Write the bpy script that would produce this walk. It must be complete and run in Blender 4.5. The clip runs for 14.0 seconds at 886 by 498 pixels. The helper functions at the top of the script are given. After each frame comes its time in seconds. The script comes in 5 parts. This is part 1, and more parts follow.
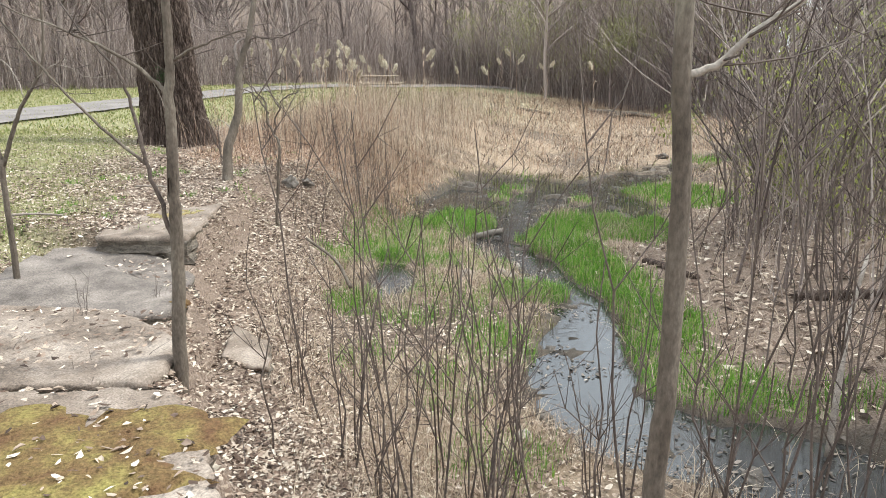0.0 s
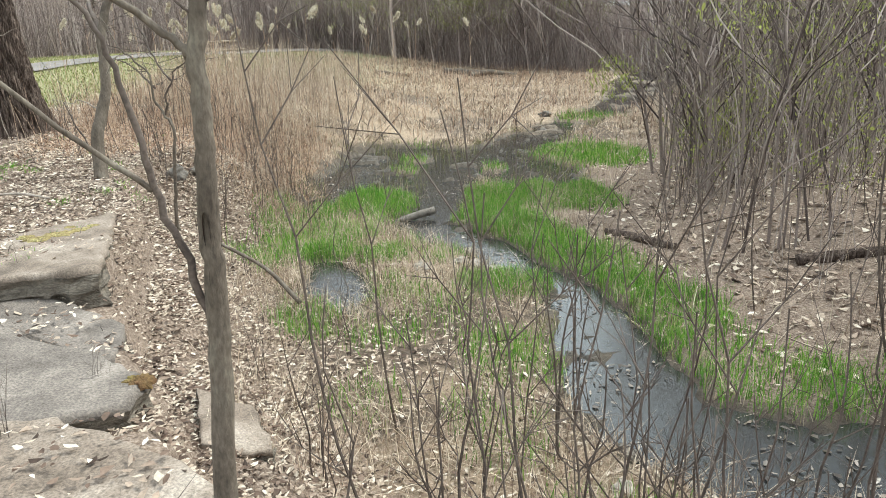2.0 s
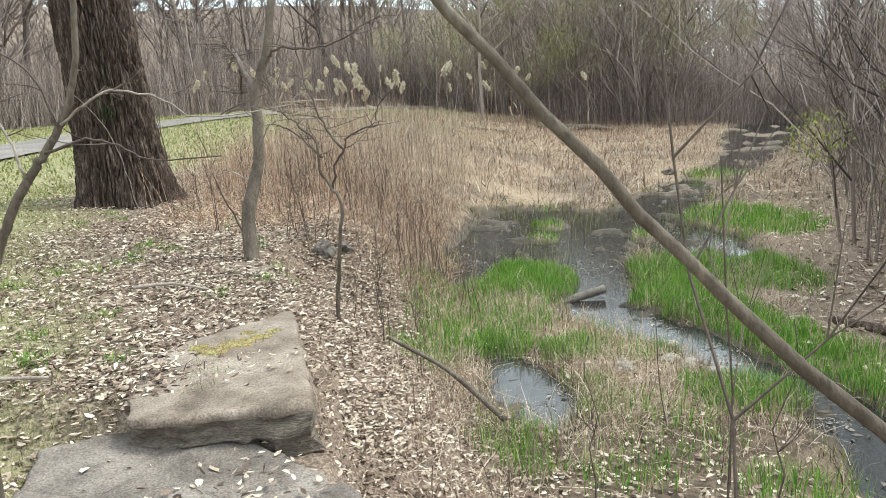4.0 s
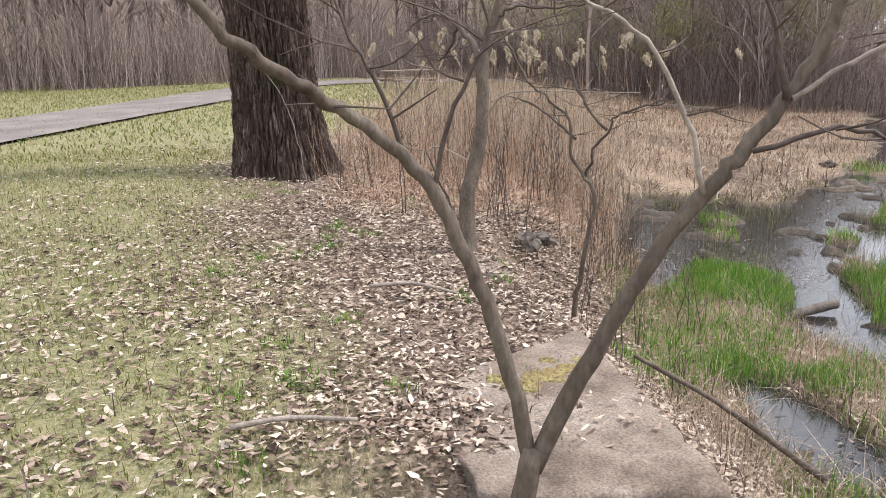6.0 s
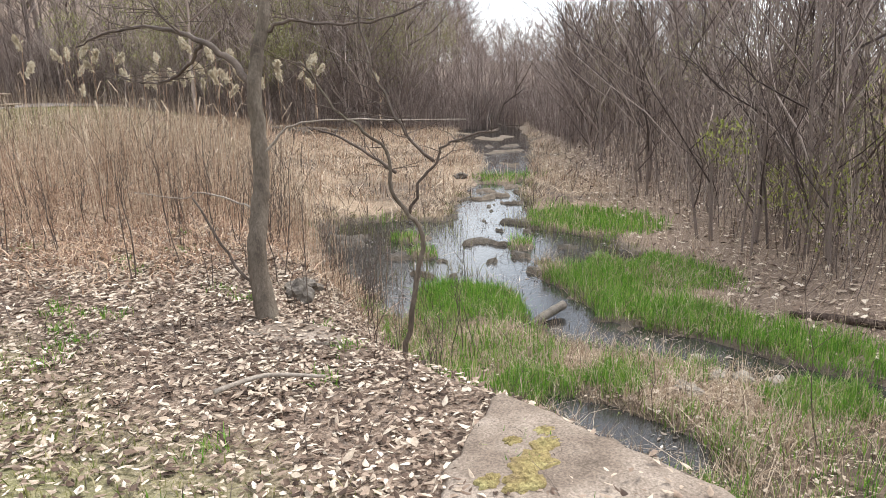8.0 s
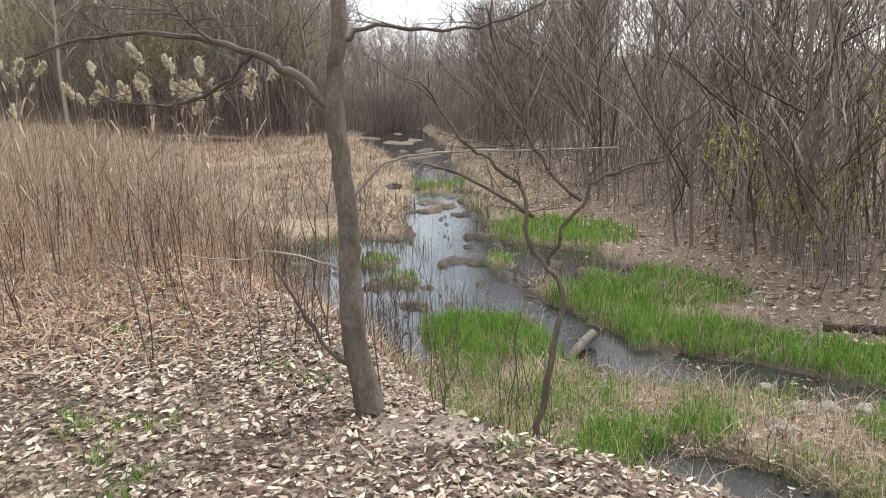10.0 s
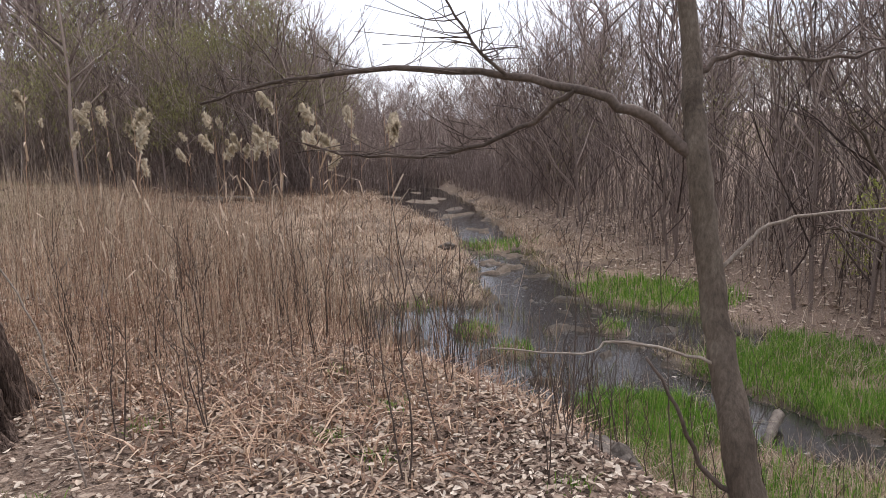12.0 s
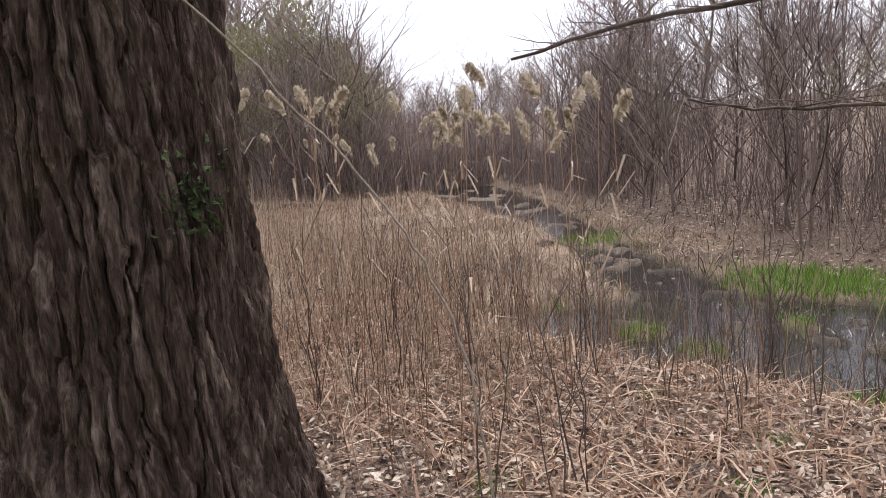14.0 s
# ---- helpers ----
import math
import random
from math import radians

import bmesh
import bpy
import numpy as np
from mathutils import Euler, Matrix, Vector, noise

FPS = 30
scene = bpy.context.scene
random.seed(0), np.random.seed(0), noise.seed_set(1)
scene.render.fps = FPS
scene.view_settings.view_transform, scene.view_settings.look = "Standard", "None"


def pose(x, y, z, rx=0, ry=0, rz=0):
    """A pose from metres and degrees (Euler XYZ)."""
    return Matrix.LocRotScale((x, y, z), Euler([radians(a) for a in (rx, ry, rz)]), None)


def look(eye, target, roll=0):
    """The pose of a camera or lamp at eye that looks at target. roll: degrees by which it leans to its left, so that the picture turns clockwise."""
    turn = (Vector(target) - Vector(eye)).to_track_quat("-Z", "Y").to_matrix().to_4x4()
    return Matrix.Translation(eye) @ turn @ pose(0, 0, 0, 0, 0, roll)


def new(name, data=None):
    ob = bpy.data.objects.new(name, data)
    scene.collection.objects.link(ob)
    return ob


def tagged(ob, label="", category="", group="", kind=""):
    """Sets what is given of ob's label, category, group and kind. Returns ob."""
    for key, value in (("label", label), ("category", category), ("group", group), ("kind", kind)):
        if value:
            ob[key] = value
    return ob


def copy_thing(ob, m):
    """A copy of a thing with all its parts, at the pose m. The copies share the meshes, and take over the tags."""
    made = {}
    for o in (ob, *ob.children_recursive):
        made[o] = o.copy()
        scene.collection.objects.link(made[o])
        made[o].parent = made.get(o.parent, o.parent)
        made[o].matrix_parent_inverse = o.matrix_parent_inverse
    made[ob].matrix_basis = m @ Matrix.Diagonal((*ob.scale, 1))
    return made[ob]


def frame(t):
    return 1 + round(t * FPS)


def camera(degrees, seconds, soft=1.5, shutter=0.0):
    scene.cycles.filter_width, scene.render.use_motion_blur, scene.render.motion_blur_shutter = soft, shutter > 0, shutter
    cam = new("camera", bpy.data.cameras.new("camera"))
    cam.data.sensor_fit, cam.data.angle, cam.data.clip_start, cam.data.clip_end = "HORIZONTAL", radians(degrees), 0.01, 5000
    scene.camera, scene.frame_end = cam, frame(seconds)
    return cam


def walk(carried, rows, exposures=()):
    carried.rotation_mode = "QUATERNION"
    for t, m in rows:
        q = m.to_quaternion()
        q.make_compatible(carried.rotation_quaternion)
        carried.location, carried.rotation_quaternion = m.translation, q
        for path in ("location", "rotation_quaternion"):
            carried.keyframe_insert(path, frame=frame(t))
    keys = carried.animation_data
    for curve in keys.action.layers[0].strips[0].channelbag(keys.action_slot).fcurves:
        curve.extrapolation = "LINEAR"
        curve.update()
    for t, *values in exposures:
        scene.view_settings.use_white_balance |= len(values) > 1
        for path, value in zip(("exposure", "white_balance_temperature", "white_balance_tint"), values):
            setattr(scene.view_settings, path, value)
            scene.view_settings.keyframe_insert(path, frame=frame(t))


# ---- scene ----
cam = camera(62.9, 14.0, 0.9)
PATH = [
    (0, pose(-0.001, -0.011, 1.499, 75.28, 0.43, -0.61)),
    (0.5, pose(-0.367, 0.256, 1.497, 73.37, 1.79, -5.13)),
    (1, pose(-0.627, 0.584, 1.472, 74.52, 0.16, -13.34)),
    (1.5, pose(-0.876, 1.019, 1.417, 74.04, 1.81, -13.85)),
    (2, pose(-1.064, 1.431, 1.430, 72.22, 1.92, -14.41)),
    (2.5, pose(-1.322, 1.688, 1.462, 71.72, 1.53, -15.96)),
    (3, pose(-1.523, 2.097, 1.470, 76.00, 4.78, -10.01)),
    (5.5, pose(-2.771, 3.635, 1.472, 76.85, 0.56, -9.84)),
    (6, pose(-3.136, 3.891, 1.472, 74.72, 1.13, -4.11)),
    (6.5, pose(-3.492, 4.112, 1.458, 75.50, 2.39, -15.52)),
    (7, pose(-3.770, 4.373, 1.448, 73.66, 1.68, -19.33)),
    (7.5, pose(-4.001, 4.700, 1.471, 75.29, -0.49, -27.32)),
    (8, pose(-4.168, 5.046, 1.492, 75.87, 0.59, -36.09)),
    (10.5, pose(-4.669, 7.004, 1.598, 76.18, 1.68, -47.05)),
    (11, pose(-4.774, 7.406, 1.581, 78.85, 4.35, -46.50)),
    (11.5, pose(-4.906, 7.841, 1.555, 81.45, 2.08, -48.66)),
    (12, pose(-5.040, 8.251, 1.539, 80.21, 1.44, -47.95)),
    (12.5, pose(-5.163, 8.673, 1.517, 80.03, 4.92, -46.96)),
    (13, pose(-5.257, 9.123, 1.484, 78.66, 3.56, -50.08)),
    (13.5, pose(-5.343, 9.581, 1.448, 79.65, 5.82, -45.25)),
    (14, pose(-5.447, 10.010, 1.430, 80.30, 4.04, -47.32)),
]
walk(cam, PATH, [(0, 0.9, 6250, 3), (3.0, 0.92, 6150, -4), (5.5, 0.58, 6350, 8), (6.5, 0.64, 6450, 15), (8, 0.74, 6480, 8), (10.5, 0.56, 6450, 7), (11.5, 0.35, 6450, 13), (12.5, -0.15, 6550, 18), (13.5, 0.08, 6550, 18), (14, 0.26, 6500, 17)])

# ---------------------------------------------------------------- world, sun
world = bpy.data.worlds.new("overcast_sky")
scene.world = world
world.use_nodes = True
wn, wl = world.node_tree.nodes, world.node_tree.links
wn.clear()
sky = wn.new("ShaderNodeTexSky")
sky.sky_type, sky.sun_disc = "NISHITA", False
sky.sun_elevation, sky.sun_rotation = radians(50), radians(80)
cloud_co = wn.new("ShaderNodeTexCoord")
cloud = wn.new("ShaderNodeTexNoise")
cloud.inputs["Scale"].default_value, cloud.inputs["Detail"].default_value = 2.2, 6
cloud_ramp = wn.new("ShaderNodeValToRGB")
cloud_ramp.color_ramp.elements[0].position, cloud_ramp.color_ramp.elements[0].color = 0.38, (0.45, 0.45, 0.45, 1)
cloud_ramp.color_ramp.elements[1].position, cloud_ramp.color_ramp.elements[1].color = 0.56, (1, 1, 1, 1)
cloud_mix = wn.new("ShaderNodeMix")
cloud_mix.data_type = "RGBA"
cloud_mix.inputs["B"].default_value = (13.6, 14.2, 15.3, 1)
bg = wn.new("ShaderNodeBackground")
bg.inputs["Strength"].default_value = 0.1
wout = wn.new("ShaderNodeOutputWorld")
wl.new(cloud_co.outputs["Generated"], cloud.inputs["Vector"])
wl.new(cloud.outputs["Fac"], cloud_ramp.inputs["Fac"])
wl.new(cloud_ramp.outputs["Color"], cloud_mix.inputs["Factor"])
wl.new(sky.outputs["Color"], cloud_mix.inputs["A"])
wl.new(cloud_mix.outputs["Result"], bg.inputs["Color"])
wl.new(bg.outputs["Background"], wout.inputs["Surface"])

sun = new("sun", bpy.data.lights.new("sun", "SUN"))
sun.data.energy, sun.data.angle, sun.data.color = 2.7, radians(10), (1.0, 0.96, 0.91)
sun.matrix_world = look((20, 3, 26), (0, 0, 0))

# ---------------------------------------------------------------- materials


def shader(name, rough=0.8, spec=0.3):
    m = bpy.data.materials.new(name)
    m.use_nodes = True
    n = m.node_tree.nodes
    b = n["Principled BSDF"]
    b.inputs["Roughness"].default_value = rough
    b.inputs["Specular IOR Level"].default_value = spec
    return m, n, m.node_tree.links, b


def ramp_node(n, stops):
    r = n.new("ShaderNodeValToRGB")
    e = r.color_ramp.elements
    e[0].position, e[0].color = stops[0][0], (*stops[0][1], 1)
    e[1].position, e[1].color = stops[-1][0], (*stops[-1][1], 1)
    for p, c in stops[1:-1]:
        k = e.new(p)
        k.color = (*c, 1)
    return r


def noise_node(n, l, scale, detail=5, vec=None, stretch=None, rough=0.6):
    t = n.new("ShaderNodeTexNoise")
    t.inputs["Scale"].default_value, t.inputs["Detail"].default_value = scale, detail
    t.inputs["Roughness"].default_value = rough
    if vec is not None:
        if stretch:
            mp = n.new("ShaderNodeMapping")
            mp.inputs["Scale"].default_value = stretch
            l.new(vec, mp.inputs["Vector"])
            vec = mp.outputs["Vector"]
        l.new(vec, t.inputs["Vector"])
    return t


def bump_node(n, l, b, height, strength, distance=0.01):
    k = n.new("ShaderNodeBump")
    k.inputs["Strength"].default_value, k.inputs["Distance"].default_value = strength, distance
    l.new(height, k.inputs["Height"])
    l.new(k.outputs["Normal"], b.inputs["Normal"])


def mix_node(n, l, fac, a, b_, mode="MIX"):
    m = n.new("ShaderNodeMix")
    m.data_type, m.blend_type = "RGBA", mode
    for sock, v in (("Factor", fac), ("A", a), ("B", b_)):
        if isinstance(v, bpy.types.NodeSocket):
            l.new(v, m.inputs[sock])
        else:
            m.inputs[sock].default_value = v if sock == "Factor" else (*v, 1)
    return m.outputs["Result"]


def blend_material(name, stops, scale, rough=0.85, bump=0.3, fine=40.0, stretch=None, spec=0.2, fine_amount=0.35, distance=0.01):
    """Colour from a coarse noise through a ramp, with a finer one over it, and relief from both."""
    m, n, l, b = shader(name, rough, spec)
    co = n.new("ShaderNodeTexCoord").outputs["Object"]
    a = noise_node(n, l, scale, 6, co, stretch)
    f = noise_node(n, l, fine, 4, co, stretch)
    r = ramp_node(n, stops)
    l.new(a.outputs["Fac"], r.inputs["Fac"])
    fr = ramp_node(n, [(0.3, (0.45, 0.45, 0.45)), (0.7, (1.3, 1.3, 1.3))])
    l.new(f.outputs["Fac"], fr.inputs["Fac"])
    l.new(mix_node(n, l, fine_amount * 2, r.outputs["Color"], fr.outputs["Color"], "MULTIPLY"), b.inputs["Base Color"])
    bump_node(n, l, b, f.outputs["Fac"], bump, distance)
    return m


def island_material(name, stops, rough=0.7, spec=0.2, translucent=0.0):
    """For heaps of small pieces: each piece takes its own colour from the ramp."""
    m, n, l, b = shader(name, rough, spec)
    g = n.new("ShaderNodeNewGeometry")
    r = ramp_node(n, stops)
    l.new(g.outputs["Random Per Island"], r.inputs["Fac"])
    co = n.new("ShaderNodeTexCoord").outputs["Object"]
    f = noise_node(n, l, 60, 2, co)
    fr = ramp_node(n, [(0.3, (0.7, 0.7, 0.7)), (0.7, (1.1, 1.1, 1.1))])
    l.new(f.outputs["Fac"], fr.inputs["Fac"])
    c = mix_node(n, l, 1.0, r.outputs["Color"], fr.outputs["Color"], "MULTIPLY")
    l.new(c, b.inputs["Base Color"])
    if translucent:
        t = n.new("ShaderNodeBsdfTranslucent")
        l.new(c, t.inputs["Color"])
        mx = n.new("ShaderNodeMixShader")
        mx.inputs["Fac"].default_value = translucent
        l.new(b.outputs["BSDF"], mx.inputs[1])
        l.new(t.outputs["BSDF"], mx.inputs[2])
        l.new(mx.outputs["Shader"], n["Material Output"].inputs["Surface"])
    return m


MAT = {}
MAT["bark_old"] = blend_material("old_bark", [(0.25, (0.03, 0.019, 0.015)), (0.5, (0.085, 0.06, 0.048)), (0.75, (0.23, 0.175, 0.145))], 20, 0.92, 1.0, 80, (1, 1, 0.16), 0.1, 0.5, 0.03)
MAT["bark_young"] = blend_material("young_bark", [(0.3, (0.075, 0.058, 0.045)), (0.55, (0.14, 0.112, 0.088)), (0.75, (0.22, 0.19, 0.15))], 9, 0.85, 0.5, 90, (1, 1, 0.4), 0.15)
MAT["twig"] = blend_material("twig_bark", [(0.3, (0.06, 0.045, 0.038)), (0.7, (0.15, 0.115, 0.095))], 6, 0.8, 0.2, 80)
MAT["twig_pale"] = blend_material("pale_dead_twig", [(0.3, (0.2, 0.16, 0.13)), (0.7, (0.38, 0.33, 0.28))], 8, 0.8, 0.2, 80)
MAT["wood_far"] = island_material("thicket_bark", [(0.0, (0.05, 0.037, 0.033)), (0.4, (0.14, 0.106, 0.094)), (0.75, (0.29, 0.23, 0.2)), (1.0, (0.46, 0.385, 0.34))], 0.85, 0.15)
# thicket bark made paler: distance haze and lifted self-shade put into the colour
MAT["hazed_brush"] = island_material("hazed_brush_bark", [(0.0, (0.11, 0.082, 0.074)), (0.4, (0.23, 0.178, 0.16)), (0.75, (0.36, 0.285, 0.25)), (1.0, (0.52, 0.44, 0.39))], 0.9, 0.1)
MAT["dead_wood"] = blend_material("rotten_wood", [(0.3, (0.012, 0.009, 0.007)), (0.7, (0.06, 0.035, 0.022))], 20, 0.9, 0.5, 120)
MAT["stone"] = blend_material("weathered_stone", [(0.32, (0.09, 0.07, 0.054)), (0.44, (0.18, 0.138, 0.108)), (0.56, (0.26, 0.208, 0.168)), (0.68, (0.35, 0.29, 0.24))], 2.6, 0.9, 0.45, 95, None, 0.2, 0.45, 0.01)
MAT["stone_grey"] = blend_material("grey_stone", [(0.32, (0.08, 0.066, 0.056)), (0.5, (0.165, 0.137, 0.118)), (0.68, (0.25, 0.21, 0.18))], 3, 0.9, 0.45, 95, None, 0.2, 0.45, 0.01)
MAT["stone_side"] = blend_material("broken_stone_face", [(0.3, (0.09, 0.075, 0.06)), (0.7, (0.24, 0.2, 0.16))], 9, 0.92, 0.9, 45, (1, 1, 3), 0.15, 0.4, 0.02)
MAT["rock"] = blend_material("wet_rock", [(0.3, (0.06, 0.05, 0.045)), (0.7, (0.2, 0.17, 0.14))], 9, 0.7, 0.6, 50)
MAT["rock_pale"] = blend_material("pale_rock", [(0.3, (0.22, 0.19, 0.16)), (0.7, (0.42, 0.38, 0.32))], 9, 0.85, 0.6, 50)
MAT["gravel"] = blend_material("gravel", [(0.3, (0.15, 0.13, 0.12)), (0.7, (0.26, 0.23, 0.21))], 1.2, 0.95, 0.4, 30)
MAT["moss"] = blend_material("moss", [(0.32, (0.12, 0.062, 0.035)), (0.5, (0.17, 0.115, 0.05)), (0.68, (0.25, 0.21, 0.07))], 5, 0.95, 0.9, 70, None, 0.1, 0.45, 0.02)
MAT["moss_dry"] = blend_material("dry_moss", [(0.32, (0.22, 0.16, 0.09)), (0.5, (0.28, 0.22, 0.1)), (0.68, (0.34, 0.3, 0.14))], 9, 0.95, 0.9, 70, None, 0.1, 0.45, 0.02)
MAT["moss_green"] = blend_material("green_moss", [(0.3, (0.03, 0.045, 0.02)), (0.72, (0.09, 0.12, 0.05))], 14, 0.95, 0.9, 90, None, 0.1)
MAT["leaf_litter"] = island_material("dead_leaf", [(0.0, (0.04, 0.025, 0.018)), (0.25, (0.15, 0.098, 0.072)), (0.5, (0.32, 0.235, 0.178)), (0.8, (0.53, 0.43, 0.335)), (1.0, (0.72, 0.63, 0.52))], 0.75, 0.25, 0.15)
MAT["mud_leaf"] = island_material("sodden_leaf", [(0.0, (0.03, 0.022, 0.018)), (0.6, (0.1, 0.075, 0.055)), (1.0, (0.3, 0.24, 0.19))], 0.35, 0.5)
MAT["straw"] = island_material("straw", [(0.0, (0.09, 0.058, 0.04)), (0.35, (0.36, 0.255, 0.18)), (1.0, (0.72, 0.6, 0.46))], 0.7, 0.25, 0.2)
MAT["reed"] = island_material("dry_reed", [(0.0, (0.17, 0.095, 0.065)), (0.3, (0.33, 0.205, 0.14)), (0.6, (0.53, 0.365, 0.255)), (1.0, (0.74, 0.58, 0.43))], 0.7, 0.2, 0.3)
MAT["plume"] = island_material("reed_plume", [(0.0, (0.48, 0.4, 0.29)), (1.0, (0.76, 0.68, 0.54))], 0.9, 0.05, 0.4)
MAT["grass"] = island_material("marsh_grass", [(0.0, (0.06, 0.14, 0.02)), (0.45, (0.13, 0.29, 0.03)), (0.8, (0.23, 0.4, 0.06)), (0.92, (0.36, 0.42, 0.13)), (1.0, (0.5, 0.42, 0.26))], 0.55, 0.3, 0.4)
MAT["sedge"] = island_material("sedge", [(0.0, (0.05, 0.04, 0.025)), (0.5, (0.15, 0.13, 0.06)), (0.8, (0.22, 0.26, 0.07)), (1.0, (0.42, 0.34, 0.22))], 0.65, 0.25, 0.3)
MAT["lawn"] = island_material("lawn_blade", [(0.0, (0.1, 0.13, 0.03)), (0.4, (0.22, 0.235, 0.07)), (0.7, (0.36, 0.33, 0.15)), (1.0, (0.5, 0.43, 0.27))], 0.65, 0.2, 0.3)
MAT["bud_bright"] = island_material("fresh_bud", [(0.0, (0.17, 0.19, 0.05)), (1.0, (0.42, 0.43, 0.13))], 0.7, 0.2, 0.4)
MAT["bud"] = island_material("spring_bud", [(0.0, (0.17, 0.165, 0.07)), (1.0, (0.4, 0.38, 0.19))], 0.7, 0.2, 0.4)
MAT["plank"] = blend_material("weathered_plank", [(0.3, (0.16, 0.12, 0.09)), (0.7, (0.3, 0.24, 0.18))], 4, 0.8, 0.3, 50, (0.2, 1, 1))
MAT["steel"] = blend_material("dark_steel", [(0.3, (0.03, 0.03, 0.03)), (0.7, (0.08, 0.08, 0.08))], 8, 0.6, 0.1, 60)

# ground: masks of lawn, mud and straw ride on the mesh, dead leaves elsewhere
m, n, l, b = shader("ground_soil", 0.9, 0.2)
co = n.new("ShaderNodeTexCoord").outputs["Object"]
att = n.new("ShaderNodeAttribute")
att.attribute_name = "cover"
sep = n.new("ShaderNodeSeparateColor")
l.new(att.outputs["Color"], sep.inputs["Color"])
big = noise_node(n, l, 0.9, 6, co)
mid = noise_node(n, l, 9, 6, co)
tiny = noise_node(n, l, 55, 4, co)


def tint(noise_out, stops):
    r = ramp_node(n, stops)
    l.new(noise_out.outputs["Fac"], r.inputs["Fac"])
    return r.outputs["Color"]


leaf_c = tint(tiny, [(0.3, (0.075, 0.05, 0.037)), (0.5, (0.19, 0.138, 0.105)), (0.7, (0.35, 0.275, 0.22))])
lawn_c = mix_node(n, l, 0.5, tint(mid, [(0.3, (0.1, 0.105, 0.035)), (0.5, (0.21, 0.2, 0.075)), (0.7, (0.33, 0.275, 0.14))]), tint(tiny, [(0.3, (0.09, 0.1, 0.04)), (0.7, (0.4, 0.36, 0.25))]))
mud_c = tint(mid, [(0.3, (0.022, 0.018, 0.014)), (0.6, (0.07, 0.055, 0.04)), (0.75, (0.14, 0.11, 0.08))])
straw_dry = mix_node(n, l, 0.5, tint(mid, [(0.3, (0.11, 0.075, 0.052)), (0.5, (0.25, 0.175, 0.125)), (0.7, (0.4, 0.3, 0.225))]), tint(tiny, [(0.3, (0.15, 0.1, 0.06)), (0.7, (0.5, 0.4, 0.28))]))
patchy = noise_node(n, l, 0.55, 7, co, (0.7, 1.5, 1), 0.68)
straw_c = mix_node(n, l, tint(patchy, [(0.38, (0.9, 0.9, 0.9)), (0.54, (0.05, 0.05, 0.05))]), straw_dry, tint(mid, [(0.3, (0.04, 0.03, 0.024)), (0.55, (0.11, 0.08, 0.06)), (0.72, (0.22, 0.165, 0.12))]))
c = mix_node(n, l, sep.outputs["Blue"], leaf_c, straw_c)
c = mix_node(n, l, sep.outputs["Red"], c, lawn_c)
c = mix_node(n, l, sep.outputs["Green"], c, mud_c)
l.new(c, b.inputs["Base Color"])
rr = n.new("ShaderNodeMapRange")
rr.inputs["To Min"].default_value, rr.inputs["To Max"].default_value = 0.92, 0.45
l.new(sep.outputs["Green"], rr.inputs["Value"])
l.new(rr.outputs["Result"], b.inputs["Roughness"])
bump_node(n, l, b, tiny.outputs["Fac"], 0.8, 0.03)
MAT["ground"] = m

m, n, l, b = shader("creek_water", 0.04, 0.5)
co = n.new("ShaderNodeTexCoord").outputs["Object"]
b.inputs["Base Color"].default_value = (0.03, 0.028, 0.026, 1)
b.inputs["IOR"].default_value = 1.6
rip = noise_node(n, l, 12, 4, co)
bump_node(n, l, b, rip.outputs["Fac"], 0.16, 0.02)
MAT["water"] = m

# ---------------------------------------------------------------- mesh helpers


class Geo:
    """Gathers vertices and faces of one mesh."""

    def __init__(self):
        self.v, self.f, self.count = [], [], 0

    def add(self, verts, faces):
        self.v.append(np.asarray(verts, float).reshape(-1, 3))
        off = self.count
        self.f.extend(tuple(i + off for i in f) for f in faces)
        self.count += len(self.v[-1])

    def arrays(self):
        return np.concatenate(self.v) if self.v else np.zeros((0, 3)), self.f

    def mesh(self, name, material, smooth=False):
        v, f = self.arrays()
        me = bpy.data.meshes.new(name)
        me.from_pydata(v.tolist(), [], f)
        me.materials.append(material)
        if smooth:
            me.polygons.foreach_set("use_smooth", [True] * len(me.polygons))
        me.update()
        return me


def array_mesh(name, verts, quads, material, smooth=False):
    """A mesh of many equal polygons from numpy arrays: quads is (n, k)."""
    me = bpy.data.meshes.new(name)
    k = quads.shape[1]
    me.vertices.add(len(verts))
    me.vertices.foreach_set("co", np.ascontiguousarray(verts, np.float32).ravel())
    me.loops.add(quads.size)
    me.loops.foreach_set("vertex_index", np.ascontiguousarray(quads, np.int32).ravel())
    me.polygons.add(len(quads))
    me.polygons.foreach_set("loop_start", np.arange(0, quads.size, k, dtype=np.int32))
    if smooth:
        me.polygons.foreach_set("use_smooth", np.ones(len(quads), bool))
    me.materials.append(material)
    me.update(calc_edges=True)
    me.validate()
    return me


def thing(name, label, category, x=0, y=0, z=0, group="", kind=""):
    ob = new(name)
    ob.location = (x, y, z)
    return tagged(ob, label, category, group, kind)


def part(name, me, parent, label=""):
    ob = new(name, me)
    ob.parent = parent
    if label:
        ob["label"] = label
    return ob


